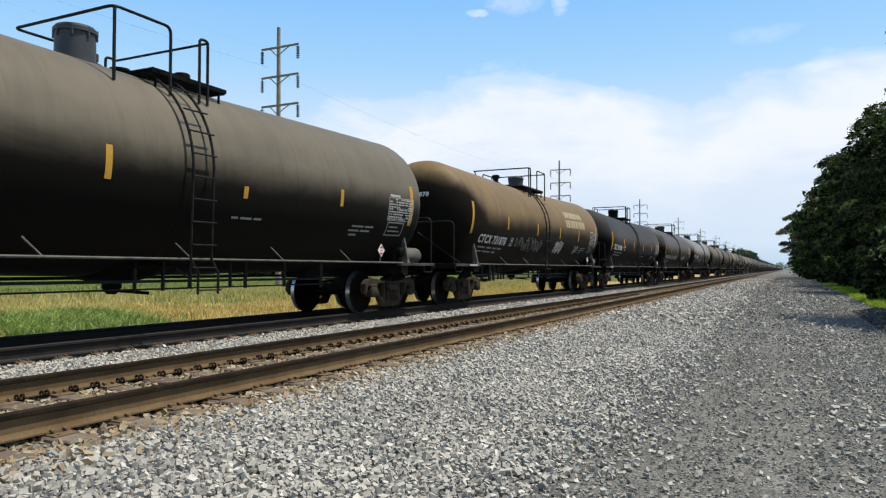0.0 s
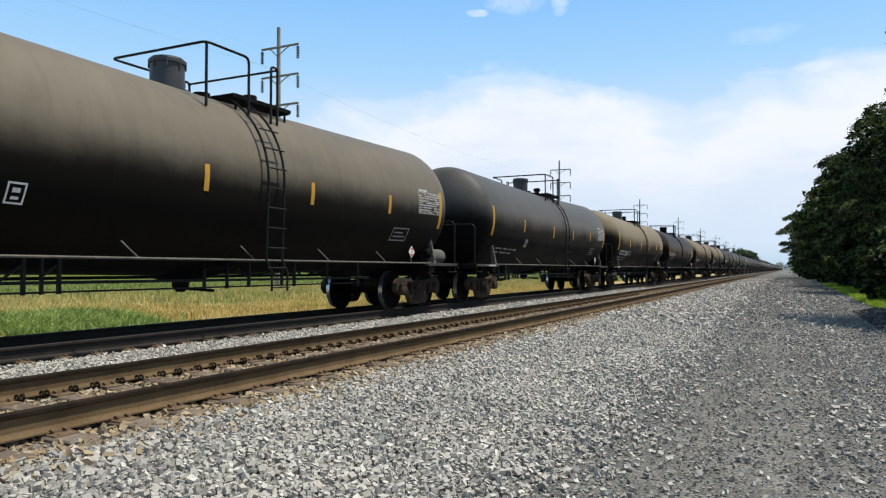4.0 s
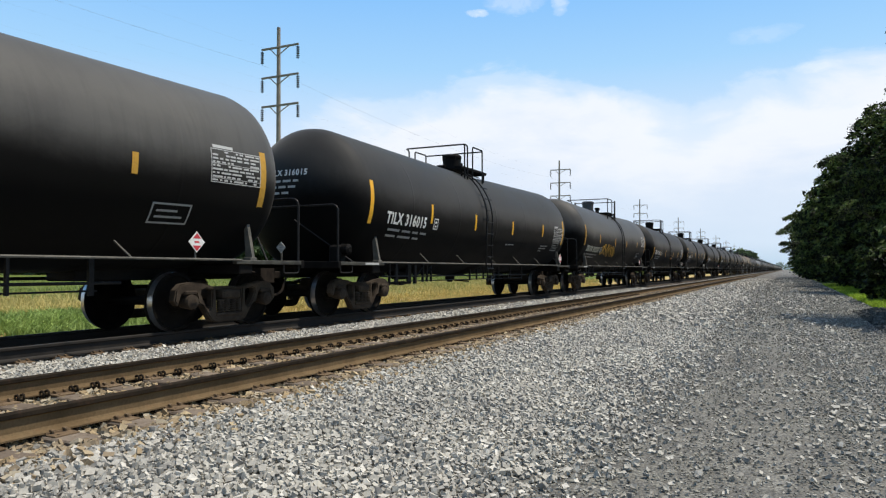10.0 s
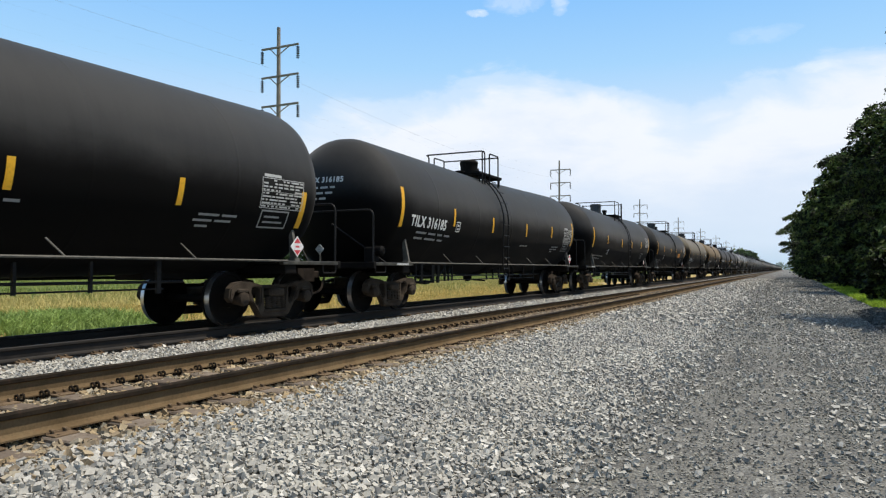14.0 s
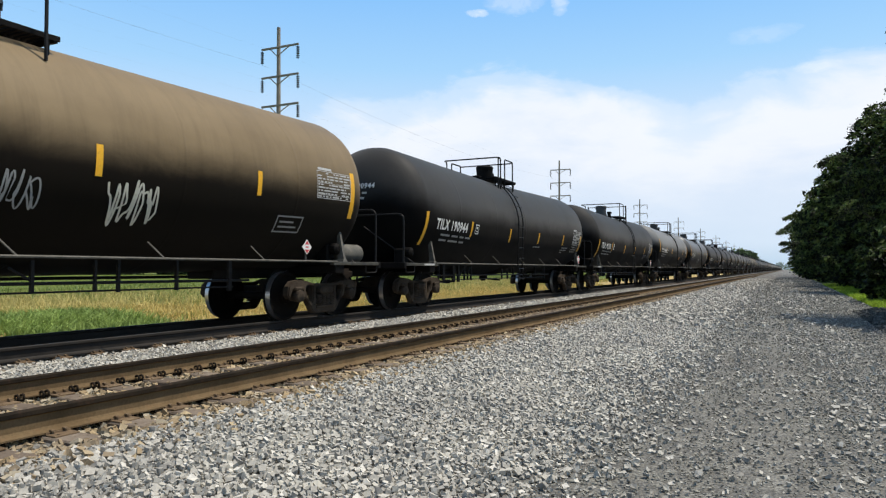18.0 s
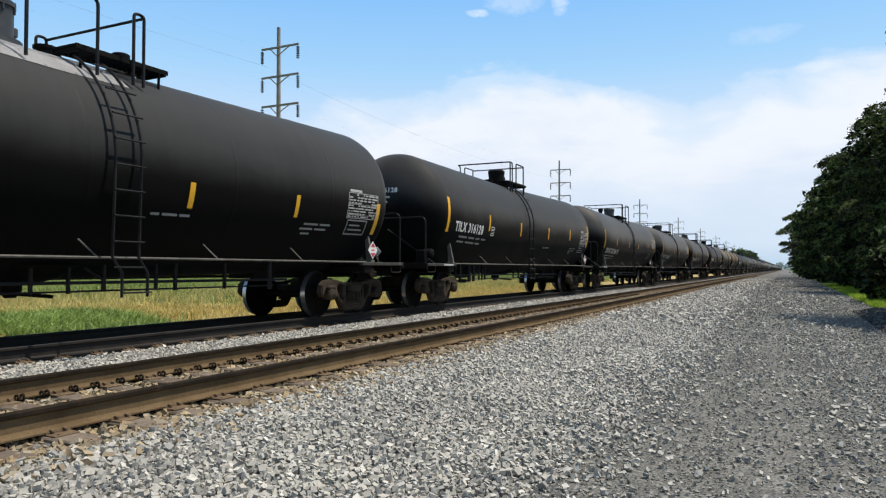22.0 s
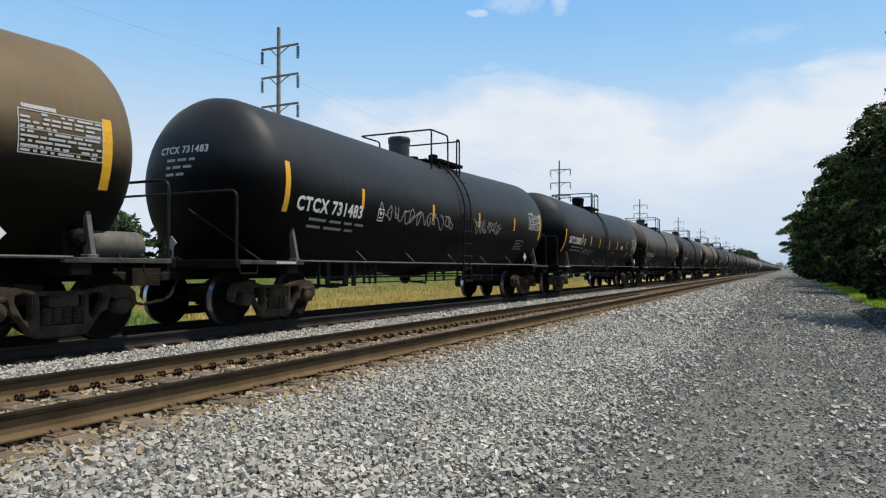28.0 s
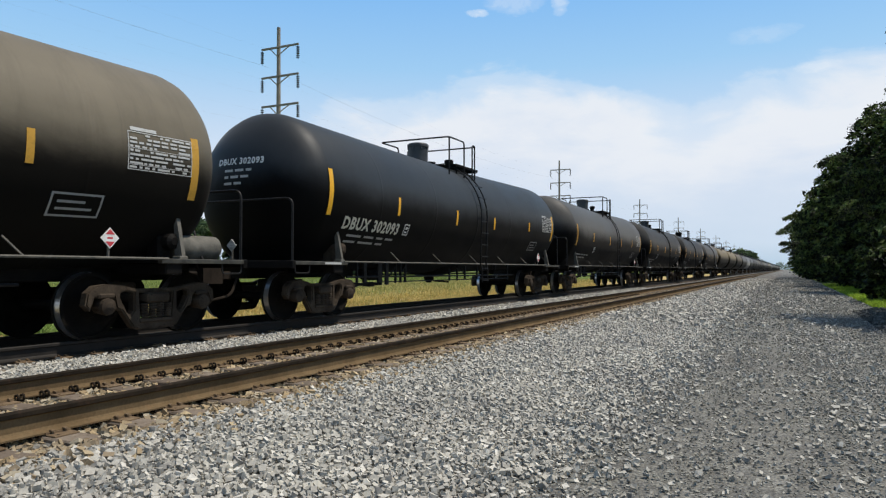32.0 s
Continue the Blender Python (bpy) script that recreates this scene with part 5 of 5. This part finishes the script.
# where the top fittings and the ladder stand, by the car's make
LAYOUT = {
    "a": dict(dome=-0.35, valve=1.75, fit=0.45, ring=(-0.58, 0.46), gate=(1.06, 1.24), deck=(0.25, 1.85), ladder=0.50, wide=1.12),
    "c": dict(dome=-0.70, valve=1.40, fit=0.10, ring=(-0.93, 0.11), gate=(0.71, 0.89), deck=(-0.10, 1.50), ladder=0.22, wide=1.12),
    "b": dict(dome=0.15, valve=0.66, fit=-0.60, ring=(-1.10, -0.87), gate=(-0.48, 0.28), deck=(-1.20, 0.75), ladder=-0.84, wide=1.01),
    "d": dict(dome=0.55, valve=-1.60, fit=-0.45, ring=(-1.12, -0.90), gate=(-0.16, 0.79), deck=(-1.20, 1.10), ladder=-0.68, wide=1.12),
}


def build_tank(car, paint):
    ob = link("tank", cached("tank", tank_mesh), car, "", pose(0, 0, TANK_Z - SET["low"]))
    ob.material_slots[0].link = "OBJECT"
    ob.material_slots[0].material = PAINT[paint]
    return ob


def build_top(car, lay, full):
    """Manway, walkway and pipe rails: a bowed rail round the leading end, a hoop on each flank at the ladder and a bar across."""
    L = LAYOUT[lay]
    man = link("manway", cached("dome", dome_mesh), car, "dark round manway housing" if lay == "b" else "blue-grey round manway housing", pose(0, L["dome"], -0.13))
    if lay != "b":
        man.material_slots[0].link = "OBJECT"
        man.material_slots[0].material = HOUSING
    (r0, r1), (g0, g1), w = L["ring"], L["gate"], L["wide"]
    deck = link("walkway", cached(("deck", lay), lambda: deck_mesh(*L["deck"])), car, "grated steel walkway", pose(0, 0, -0.25))
    z, foot = 5.02, 3.95
    link("handrail", cached(("ring", lay), lambda: rail_line_mesh([(-w, r1, foot), (-w, r1, z), (-w, r0, z), (w, r0, z), (w, r1, z), (w, r1, foot)], 0.024, "handrail")), deck)
    link("handrail", cached(("bar", lay), lambda: rail_line_mesh([(-w, g1, z - 0.03), (w, g1, z - 0.03)], 0.022, "handrail", rad=0)), deck)
    link("handrail", cached(("hoop", lay), lambda: rail_line_mesh([(w, g0, foot), (w, g0, z), (w, g1, z), (w, g1, foot)], 0.024, "handrail", rad=0.07)), deck)
    if not full:
        return
    link("handrail", cached(("far_hoop", lay), lambda: rail_line_mesh([(-w, g0, foot), (-w, g0, z), (-w, g1, z), (-w, g1, foot)], 0.024, "handrail", rad=0.07)), deck)
    link("post", cached(("post", lay), lambda: rail_line_mesh([(w, r0 + 0.02, foot), (w, r0 + 0.02, z)], 0.024, "post", rad=0)), deck)
    link("relief_valve", cached("valve", valve_mesh), car, "", pose(0, L["valve"], -0.08))
    link("fitting", cached("fitting", fitting_mesh), car, "", pose(0, L["fit"], -0.21))
    ly = L["ladder"]
    lad = link("ladder", cached(("ladder", lay), lambda: ladder_mesh(ly)), car, "black steel ladder up the flank")
    for me in cached(("rungs", lay), lambda: rung_meshes(ly)):
        link("rung", me, lad)


# reflectors by make: place from the leading coupler, height, lift above the tank's middle
STRIPES = {
    "plain": [(1.84, 0.93, -0.12), (4.68, 0.42, -0.08), (8.05, 0.42, -0.09), (10.77, 0.42, -0.09), (13.67, 0.42, -0.10), (PITCH - 1.88, 0.95, -0.10)],
    "first": [(1.70, 0.93, -0.12), (4.60, 0.42, -0.08), (7.71, 0.46, -0.09), (10.37, 0.20, -0.24), (13.18, 0.34, -0.12), (PITCH - 2.04, 0.95, -0.10)],
    "ochre": [(1.70, 0.93, -0.12), (4.55, 0.42, -0.08), (7.55, 0.42, -0.09), (10.35, 0.42, -0.09), (13.10, 0.48, -0.14), (PITCH - 2.06, 0.95, -0.14)],
    "spray": [(1.72, 0.93, -0.08), (4.45, 0.42, -0.12), (7.65, 0.40, -0.12), (10.38, 0.36, -0.12), (13.62, 0.30, -0.10), (PITCH - 1.88, 0.95, -0.08)],
    "old": [(1.77, 0.95, -0.10), (4.65, 0.48, -0.12), (7.44, 0.46, -0.13), (10.52, 0.44, -0.13), (13.42, 0.42, -0.11), (PITCH - 1.90, 0.95, -0.12)],
    "low": [(1.68, 0.90, -0.56), (4.50, 0.44, -0.38), (7.62, 0.44, -0.38), (10.55, 0.40, -0.36), (13.66, 0.42, -0.36), (PITCH - 1.92, 0.70, -0.48)],
    "early": [(1.70, 0.90, -0.50), (4.50, 0.44, -0.34), (6.85, 0.44, -0.36), (10.7, 0.40, -0.36), (13.28, 0.42, -0.36), (PITCH - 1.92, 0.70, -0.48)],
    "high": [(1.67, 0.95, 0.14), (4.54, 0.40, 0.13), (7.79, 0.18, 0.02), (10.57, 0.32, 0.14), (13.6, 0.36, 0.10), (PITCH - 1.86, 0.95, -0.02)],
    "close": [(1.51, 0.97, -0.45), (4.14, 0.44, -0.25), (5.64, 0.44, -0.26), (7.33, 0.44, -0.27), (9.33, 0.44, -0.27), (11.18, 0.44, -0.27), (13.65, 0.42, -0.25), (PITCH - 2.05, 0.95, -0.25)],
}


# cars on which the middle stripes stand elsewhere
STRIPE_AT = {
    "DBUX 302224": (4.54, 7.68, 10.33, 13.70), "CTCX 732403": (4.51, 7.44, 10.46, 13.46), "TILX 316124": (4.34, 7.36, 10.64, 13.45), "TILX 316015": (4.66, 7.46, 10.52, 13.68),
    "CTCX 732394": (4.73, 7.47, 9.89, 13.63), "CTCX 732435": (4.60, 7.50, 10.29, 13.42), "CTCX 732446": (4.72, 7.38, 10.58, 13.66), "TILX 192312": (4.50, 7.60, 10.84, 13.41),
    "DBUX 302260": (4.36, 7.73, 10.66, 13.70), "DBUX 302267": (4.46, 7.79, 10.63, 13.70), "DBUX 302244": (4.42, 7.38, 10.37, 13.80), "CTCX 731483": (4.35, 7.67, 10.65, 13.60),
}
LEAD_AT = {"CTCX 732446": (1.66, 0.06), "CTCX 732403": (1.60, -0.06)}
# sprayed scrawls: from, to, lowest, highest, loops, line width, paint
SPRAYED = {
    "CTCX 731878": [(5.5, 8.3, -0.95, -0.40, 6, 0.026, "dim"), (9.9, 11.0, -0.95, -0.35, 4, 0.040, "white"), (12.75, 13.35, -0.95, -0.55, 4, 0.024, "pale")],
    "DBUX 302224": [(5.2, 8.0, -0.82, -0.40, 7, 0.034, "white"), (10.6, 13.2, -0.80, -0.42, 6, 0.032, "white")],
    "CTCX 732403": [(4.95, 7.45, -0.90, -0.42, 7, 0.030, "pale"), (9.9, 11.3, -0.85, -0.45, 4, 0.030, "pale"), (11.9, 13.0, -0.85, -0.45, 4, 0.030, "pale")],
    "DBUX 302267": [(5.1, 7.95, -0.95, -0.28, 6, 0.040, "yellow")],
    "CTCX 732435": [(9.0, 9.55, -0.85, -0.30, 3, 0.026, "dim"), (10.5, 11.35, -1.00, -0.28, 4, 0.034, "cream")],
    "CTCX 731133": [(7.35, 8.70, -0.95, -0.36, 6, 0.030, "pale")],
    "DBUX 302244": [(1.25, 2.05, -0.80, -0.48, 3, 0.022, "dim"), (4.95, 5.95, -0.92, -0.42, 4, 0.022, "dim")],
    "DBUX 302260": [(5.1, 8.15, -0.90, -0.28, 7, 0.026, "pale")],
    "CTCX 731483": [(5.1, 8.9, -0.50, -0.05, 7, 0.030, "dim"), (10.3, 12.4, -0.50, -0.05, 4, 0.030, "dim")],
    "GATX 200872": [(4.5, 6.3, -0.95, -0.62, 4, 0.024, "dim")],
}
SPRAY = {"white": WHITE, "pale": CHART, "dim": FADED, "cream": BONE, "yellow": YELLOW}


def stripe_set(paint, words, lay):
    if paint == "ochre":
        return "ochre"
    if not words and lay == "c":
        return "first"
    if words[:4] == "GATX":
        return "close"
    if words[:4] == "TILX":
        return "old" if words[5:7] == "31" else "early" if words[5:8] == "191" else "low"
    if words == "CTCX 731133":
        return "high"
    return "spray" if words[:4] == "DBUX" else "plain"


def lettering_height(paint, words):
    if words in ("CTCX 732446", "CTCX 731133"):
        return -0.33
    if words[:4] == "DBUX":
        return -0.78
    return -0.50 if words[:4] in ("TILX", "GATX") or words in ("CTCX 731483", "CTCX 732403") else -0.82


def lettering_start(words):
    return {"CTCX 732403": 2.02, "TILX 316015": 2.45, "CTCX 732446": 2.28, "CTCX 731483": 2.14}.get(words, {"GATX": 2.06, "TILX": 2.24, "DBUX": 2.30}.get(words[:4], 2.40))


def tank_car(paint, words, lay, label, extra=""):
    car = tagged(new("tank_car"), label, "tank car", "tank cars of the train")
    SET["low"] = 0.05 if words[:4] == "TILX" else 0.0
    build_tank(car, paint)
    build_top(car, lay, True)
    dull = paint in ("charcoal", "olive", "ochre")
    make = stripe_set(paint, words, lay)
    for i, (y, tall, v) in enumerate(STRIPES[make]):
        if words in STRIPE_AT and 0 < i < 5:
            y = STRIPE_AT[words][i - 1]
        if i == 0 and words in LEAD_AT:
            y, v = LEAD_AT[words]
        pale = make == "high" and i in (1, 3)
        link("reflector_stripe", cached(("stripe", make, y, dull), lambda: stripe_mesh(tall, y - HALF, v, 0.14 if tall > 0.6 else 0.105, CHART if pale else DULL if dull else YELLOW)),
             car, "bleached white reflective stripe" if pale else "yellow reflective stripe")
    at = lettering_height(paint, words)
    ink = BONE if words[:4] == "DBUX" else WHITE
    if words:
        squeeze = {"GATX": 0.74, "TILX": 0.89, "DBUX": 0.95}.get(words[:4], 0.92)
        bm, w = letters_on_flank(words, -HALF + lettering_start(words), at, 0.29 if words in ("GATX 200872", "CTCX 732403") else 0.27, squeeze)
        part("lettering", bm, ink, car, "white stencilled running number")
        part("lettering", letters_on_head(words, -0.05, 0.47, 0.13), WHITE, car, "white stencilled running number")
    spot = {"close": 4.42, "old": 4.80, "low": 4.74, "early": 4.74, "spray": 4.84, "high": 4.72}.get(make, 4.74 if words == "CTCX 732403" else 5.0)
    back = 1.1 if make in ("plain", "spray") else 0.0
    for kind in ("number", "rear", "line", "box", "mark", "head"):
        if kind in ("rear", "line") and back:
            continue
        link("stencil", cached(("stencil", kind, at if kind in ("number", "mark") else back, spot if kind == "mark" else 0), lambda: stencil_mesh(kind, back if kind == "box" else at, spot)), car, "small white stencilled lines")
    lift = 0.27 if make in ("plain", "spray") else 0.0
    link("data_panel", cached(("panel", lift), lambda: data_panel_mesh(lift)), car, "white stencilled test chart")
    at_y = HALF - (2.02 if words[:4] in ("TILX", "GATX") else 3.3)
    m = pose(1.53, at_y, 1.42)
    sign = 0.135 if words[:4] in ("TILX", "GATX") else 0.115 if words[:4] == "DBUX" else 0.10
    link("placard", cached(("placard", sign), lambda: placard_mesh(False, sign)), car, "red and white diamond placard", m)
    link("placard", cached("placard_pale", lambda: placard_mesh(True, 0.085)), car, "pale diamond placard", pose(0.10, -HALF + 0.58, 1.46, 0, 0, -90))
    link("placard_post", cached(("ppost", at_y), lambda: rail_line_mesh([(1.50, at_y, 1.14), (1.50, at_y, 1.42)], 0.018, "placard_post", PALE, 6, 0)), car)
    link("placard_post", cached("ppost2", lambda: rail_line_mesh([(0.10, -HALF + 0.60, 1.14), (0.10, -HALF + 0.60, 1.46)], 0.018, "placard_post", PALE, 6, 0)), car)
    link("side_rail", cached("side", lambda: rail_line_mesh([(1.53, -HALF + 2.3, 1.155), (1.53, HALF - 2.3, 1.155)], 0.021, "side_rail", PALE, 6, 0)), car, "thin pale rail along the sill")
    link("side_rail", cached("side2", lambda: rail_line_mesh([(-1.53, -HALF + 2.3, 1.155), (-1.53, HALF - 2.3, 1.155)], 0.021, "side_rail", PALE, 6, 0)), car)
    for y in (-4.4, -2.2, 0.2, 2.4, 4.6):
        link("bracket", cached(("bracket", y), lambda: side_bracket_mesh(y, 0.24)), car)
    for s in (-1, 1):
        plat = None
        for name, b in end_platform_boxes(s):
            ob = link(name, cached((name, b), lambda: one_box(name, b)), plat or car)
            plat = plat or ob
        link("step", cached(("step", s), lambda: end_step_mesh(s)), plat)
        link("coupler", cached(("coupler", s), lambda: coupler_mesh(s)), car, "rusty cast coupler")
        ye = s * (HALF - 0.70)
        link("end_handrail", cached(("arch", s), lambda: rail_line_mesh([(1.46, ye, 1.14), (1.46, ye, 2.33), (-1.46, ye, 2.33), (-1.46, ye, 1.14)], 0.022, "end_handrail", rad=0.16)), car, "bent pipe handrail")
        if s > 0 or (words[:4] == "DBUX" and lay == "d") or words[:4] == "TILX" or words[5:8] == "731":
            link("brace", cached(("brace", s, words[:4] == "DBUX"), lambda: rail_line_mesh([(1.36, s * (HALF - 1.45), 1.14), (0.30, s * (HALF - 0.76), 2.05)], 0.02, "brace", PALE if s < 0 and words[:4] == "DBUX" else PIPE, 6, 0)), car)
        for side in (-1, 1):
            link("saddle_plate", cached(("gusset", s, side), lambda: gusset_mesh(s, side)), car, "pale tapered saddle plate")
        build_truck(car, s * TRUCK_Y)
    for name, me in cached("under", underbody_parts):
        link(name, me, car)
    if paint in ("tan", "olive", "brown", "ochre"):
        link("air_reservoir", cached("reservoir", reservoir_mesh), car, "dusty air tank")
    link("marker_strip", cached("marker_strip", marker_plate_mesh), car, "pale reflective strip on the sill")
    if words[:4] == "GATX":
        bm = bmesh.new()
        patch(bm, -HALF + 12.15, -HALF + 12.60, -0.50, -0.30, 0.008, 2)
        part("notice_card", bm, CHART, car, "small white printed card")
    if "coat" in extra:
        link("coated_patch", cached("coat", coat_mesh), car, "pale worn coating round the manway")
    vbox = link("control_valve", cached("vbox", valve_box_mesh), car, "", pose(0, -2 * HALF + {"DBUX": 4.55, "TILX": 3.30}[words[:4]], 0) if words[:4] in ("DBUX", "TILX") else None)
    vbox.material_slots[0].link = "OBJECT"
    vbox.material_slots[0].material = CAST if words[:4] == "DBUX" else STEEL
    if words[:4] == "DBUX" and lay == "d":
        link("brake_wheel", cached("bwheel", brake_wheel_mesh), car, "spoked hand brake wheel", pose(-0.55, -HALF + 0.80, 1.95))
    if "name" in extra:
        bm = bmesh.new()
        for v, a, b, h in ((0.60, 0.1, 2.5, 0.26), (0.18, 0.0, 2.8, 0.32)):
            y = a
            i = 0
            while y < b:
                w = (0.22, 0.26, 0.10, 0.25)[i % 4]
                patch(bm, y + 2.2, y + 2.2 + w, v, v + h, 0.008, 3)
                y += w + 0.08
                i += 1
        part("company_lettering", bm, BRONZE, car, "pale yellow lettering blocks")
    for n, (a, b, lo, hi, loops, wide, ink) in enumerate(SPRAYED.get(words, ())):
        part("graffiti", scrawl(sum(map(ord, words)) + n, -HALF + a, -HALF + b, lo, hi, loops, wide), SPRAY[ink], car, {"dim": "faded", "pale": "pale"}.get(ink, ink) + " sprayed scrawl")
    if "hook" in extra:
        bm = bmesh.new()
        patch(bm, -HALF + 9.5, -HALF + 9.6, -0.75, -0.32, 0.007, 3)
        patch(bm, -HALF + 9.61, -HALF + 10.35, -0.75, -0.58, 0.007, 3)
        part("sprayed_panel", bm, ORANGE, car, "orange sprayed corner mark")
    if "panel" in extra:
        bm = bmesh.new()
        if words == "CTCX 732446":
            patch(bm, -HALF + 11.7, -HALF + 12.2, -0.76, -0.56, 0.007, 3)
        else:
            patch(bm, HALF - 6.2, HALF - 4.9, -0.62, -0.28, 0.007, 3)
        part("sprayed_panel", bm, ORANGE, car, "orange sprayed panel")
    return car


def far_car(paint, label):
    car = tagged(new("tank_car"), label, "tank car", "tank cars of the train")
    SET["low"] = 0.0
    build_tank(car, paint)
    build_top(car, "a", False)
    link("side_rail", cached("side", lambda: rail_line_mesh([(1.53, -HALF + 2.3, 1.155), (1.53, HALF - 2.3, 1.155)], 0.021, "side_rail", PALE, 6, 0)), car)
    for s in (-1, 1):
        link("end_platform", cached(("plat", s), lambda: end_platform_mesh(s)), car)
        light_truck(car, s * TRUCK_Y)
    return car


LOOK = {
    "tan": "dusty tan tank car, belly darkened by grime and painted shade", "olive": "grey-tan weathered tank car", "ochre": "ochre yellow tank car with pale lettering and graffiti",
    "brown": "sun-faded brown tank car", "black": "black tank car with yellow reflectors", "charcoal": "charcoal grey tank car with yellow reflectors", "gunmetal": "glossy gunmetal tank car with sprayed graffiti", "navy": "blue-black tank car with yellow reflectors",
    "slate": "weathered grey tank car with white lettering", "grey": "light grey tank car with graffiti",
}
# paint, running number, make, marks
TRAIN = [
    ("olive", "", "c", ""), ("ochre", "CTCX 731878", "d", "name"), ("black", "TILX 316188", "b", ""), ("charcoal", "DBUX 302224", "d", ""),
    ("slate", "CTCX 732403", "a", ""), ("olive", "", "a", ""), ("charcoal", "", "a", ""), ("tan", "CTCX 732429", "a", ""),
    ("black", "TILX 316124", "b", ""), ("tan", "CTCX 732437", "a", ""), ("tan", "CTCX 732394", "d", ""), ("black", "TILX 316144", "b", "coat"),
    ("charcoal", "DBUX 302097", "d", ""), ("black", "TILX 316015", "b", ""), ("charcoal", "DBUX 302267", "c", ""), ("black", "TILX 191158", "b", "hook"),
    ("black", "TILX 316101", "b", "coat"), ("black", "TILX 191127", "b", ""), ("black", "TILX 316185", "b", ""), ("black", "", "a", ""),
    ("black", "", "a", "panel"), ("olive", "CTCX 732444", "c", ""), ("brown", "CTCX 732435", "d", ""), ("black", "TILX 190944", "b", ""),
    ("black", "TILX 192305", "a", ""), ("slate", "CTCX 732446", "a", "panel"), ("gunmetal", "CTCX 731133", "a", ""), ("black", "TILX 192312", "a", "coat"),
    ("black", "TILX 316128", "b", ""), ("charcoal", "DBUX 302086", "d", ""), ("charcoal", "DBUX 302244", "d", ""), ("charcoal", "DBUX 302260", "c", ""),
    ("black", "TILX 194064", "b", ""), ("olive", "", "a", ""), ("brown", "CTCX 732435", "d", ""), ("navy", "CTCX 731483", "a", ""),
    ("navy", "GATX 200872", "b", ""), ("charcoal", "DBUX 302091", "c", ""), ("navy", "DBUX 302083", "c", ""), ("olive", "CTCX 732442", "a", ""),
    ("navy", "DBUX 302093", "c", ""), ("charcoal", "", "a", ""), ("black", "", "a", ""), ("black", "", "b", ""), ("charcoal", "", "a", ""),
]
# cars differ a little in length: where each gap lies off an even spacing
GAP_AT = (0, 1, 2, 3, 4, 5, 8, 9, 10, 11, 12, 13, 14, 16, 17, 18, 22, 23, 24, 25, 27, 28, 29, 30, 32, 35, 37, 38, 39, 40, 45)
GAP_OFF = (0.48, 0.48, 0.43, 0.06, 0.18, 0.48, 0.48, 0.48, 0.28, 0.48, 0.58, 0.43, 0.38, 0.53, 0.23, 0.33, 0.48, 0.38, 0.23, 0.23, 0.1, 0.08, -0.04, -0.02, 0.03, 0.1, 0.23, 0.33, 0.23, 0.18, 0.18)


def gap_shift(k):
    return float(np.interp(k, GAP_AT, GAP_OFF))


REST = ["tan", "tan", "olive", "charcoal", "grey", "charcoal", "black", "charcoal", "olive", "black", "black", "tan", "charcoal", "charcoal", "black", "olive"]
# the lettering needs the scene small, so it is drawn first
for paint, words, lay, extra in TRAIN:
    if words:
        text_mesh(words, 0.3)
CARS = []
for paint, words, lay, extra in TRAIN:
    CARS.append(tank_car(paint, words, lay, LOOK[paint], extra))
for i in range(54):
    CARS.append(far_car(REST[i % len(REST)], LOOK[REST[i % len(REST)]]))


def motions():
    """The train rolls past at a steady speed; its wheels turn with it."""
    for k, car in enumerate(CARS):
        y = FIRST_GAP + PITCH * (k - 1) + HALF + (gap_shift(k) + gap_shift(k + 1)) / 2
        walk(car, [(0.0, pose(TRACK_FAR, y, 0)), (SECONDS, pose(TRACK_FAR, y - SPEED * SECONDS, 0))])
    turn = math.degrees(SPEED / WHEEL_R) / FPS
    lead = {}
    for w, s in WHEELSETS:
        if s not in lead:
            walk(w, [(f / FPS, pose(0, s * 0.89, WHEEL_R, rx=turn * f)) for f in range(round(SECONDS * FPS) + 1)])
            lead[s] = w
        else:
            keys, first = w.animation_data_create(), lead[s].animation_data
            w.rotation_mode = "QUATERNION"
            keys.action = first.action
            keys.action_slot = first.action_slot


motions()
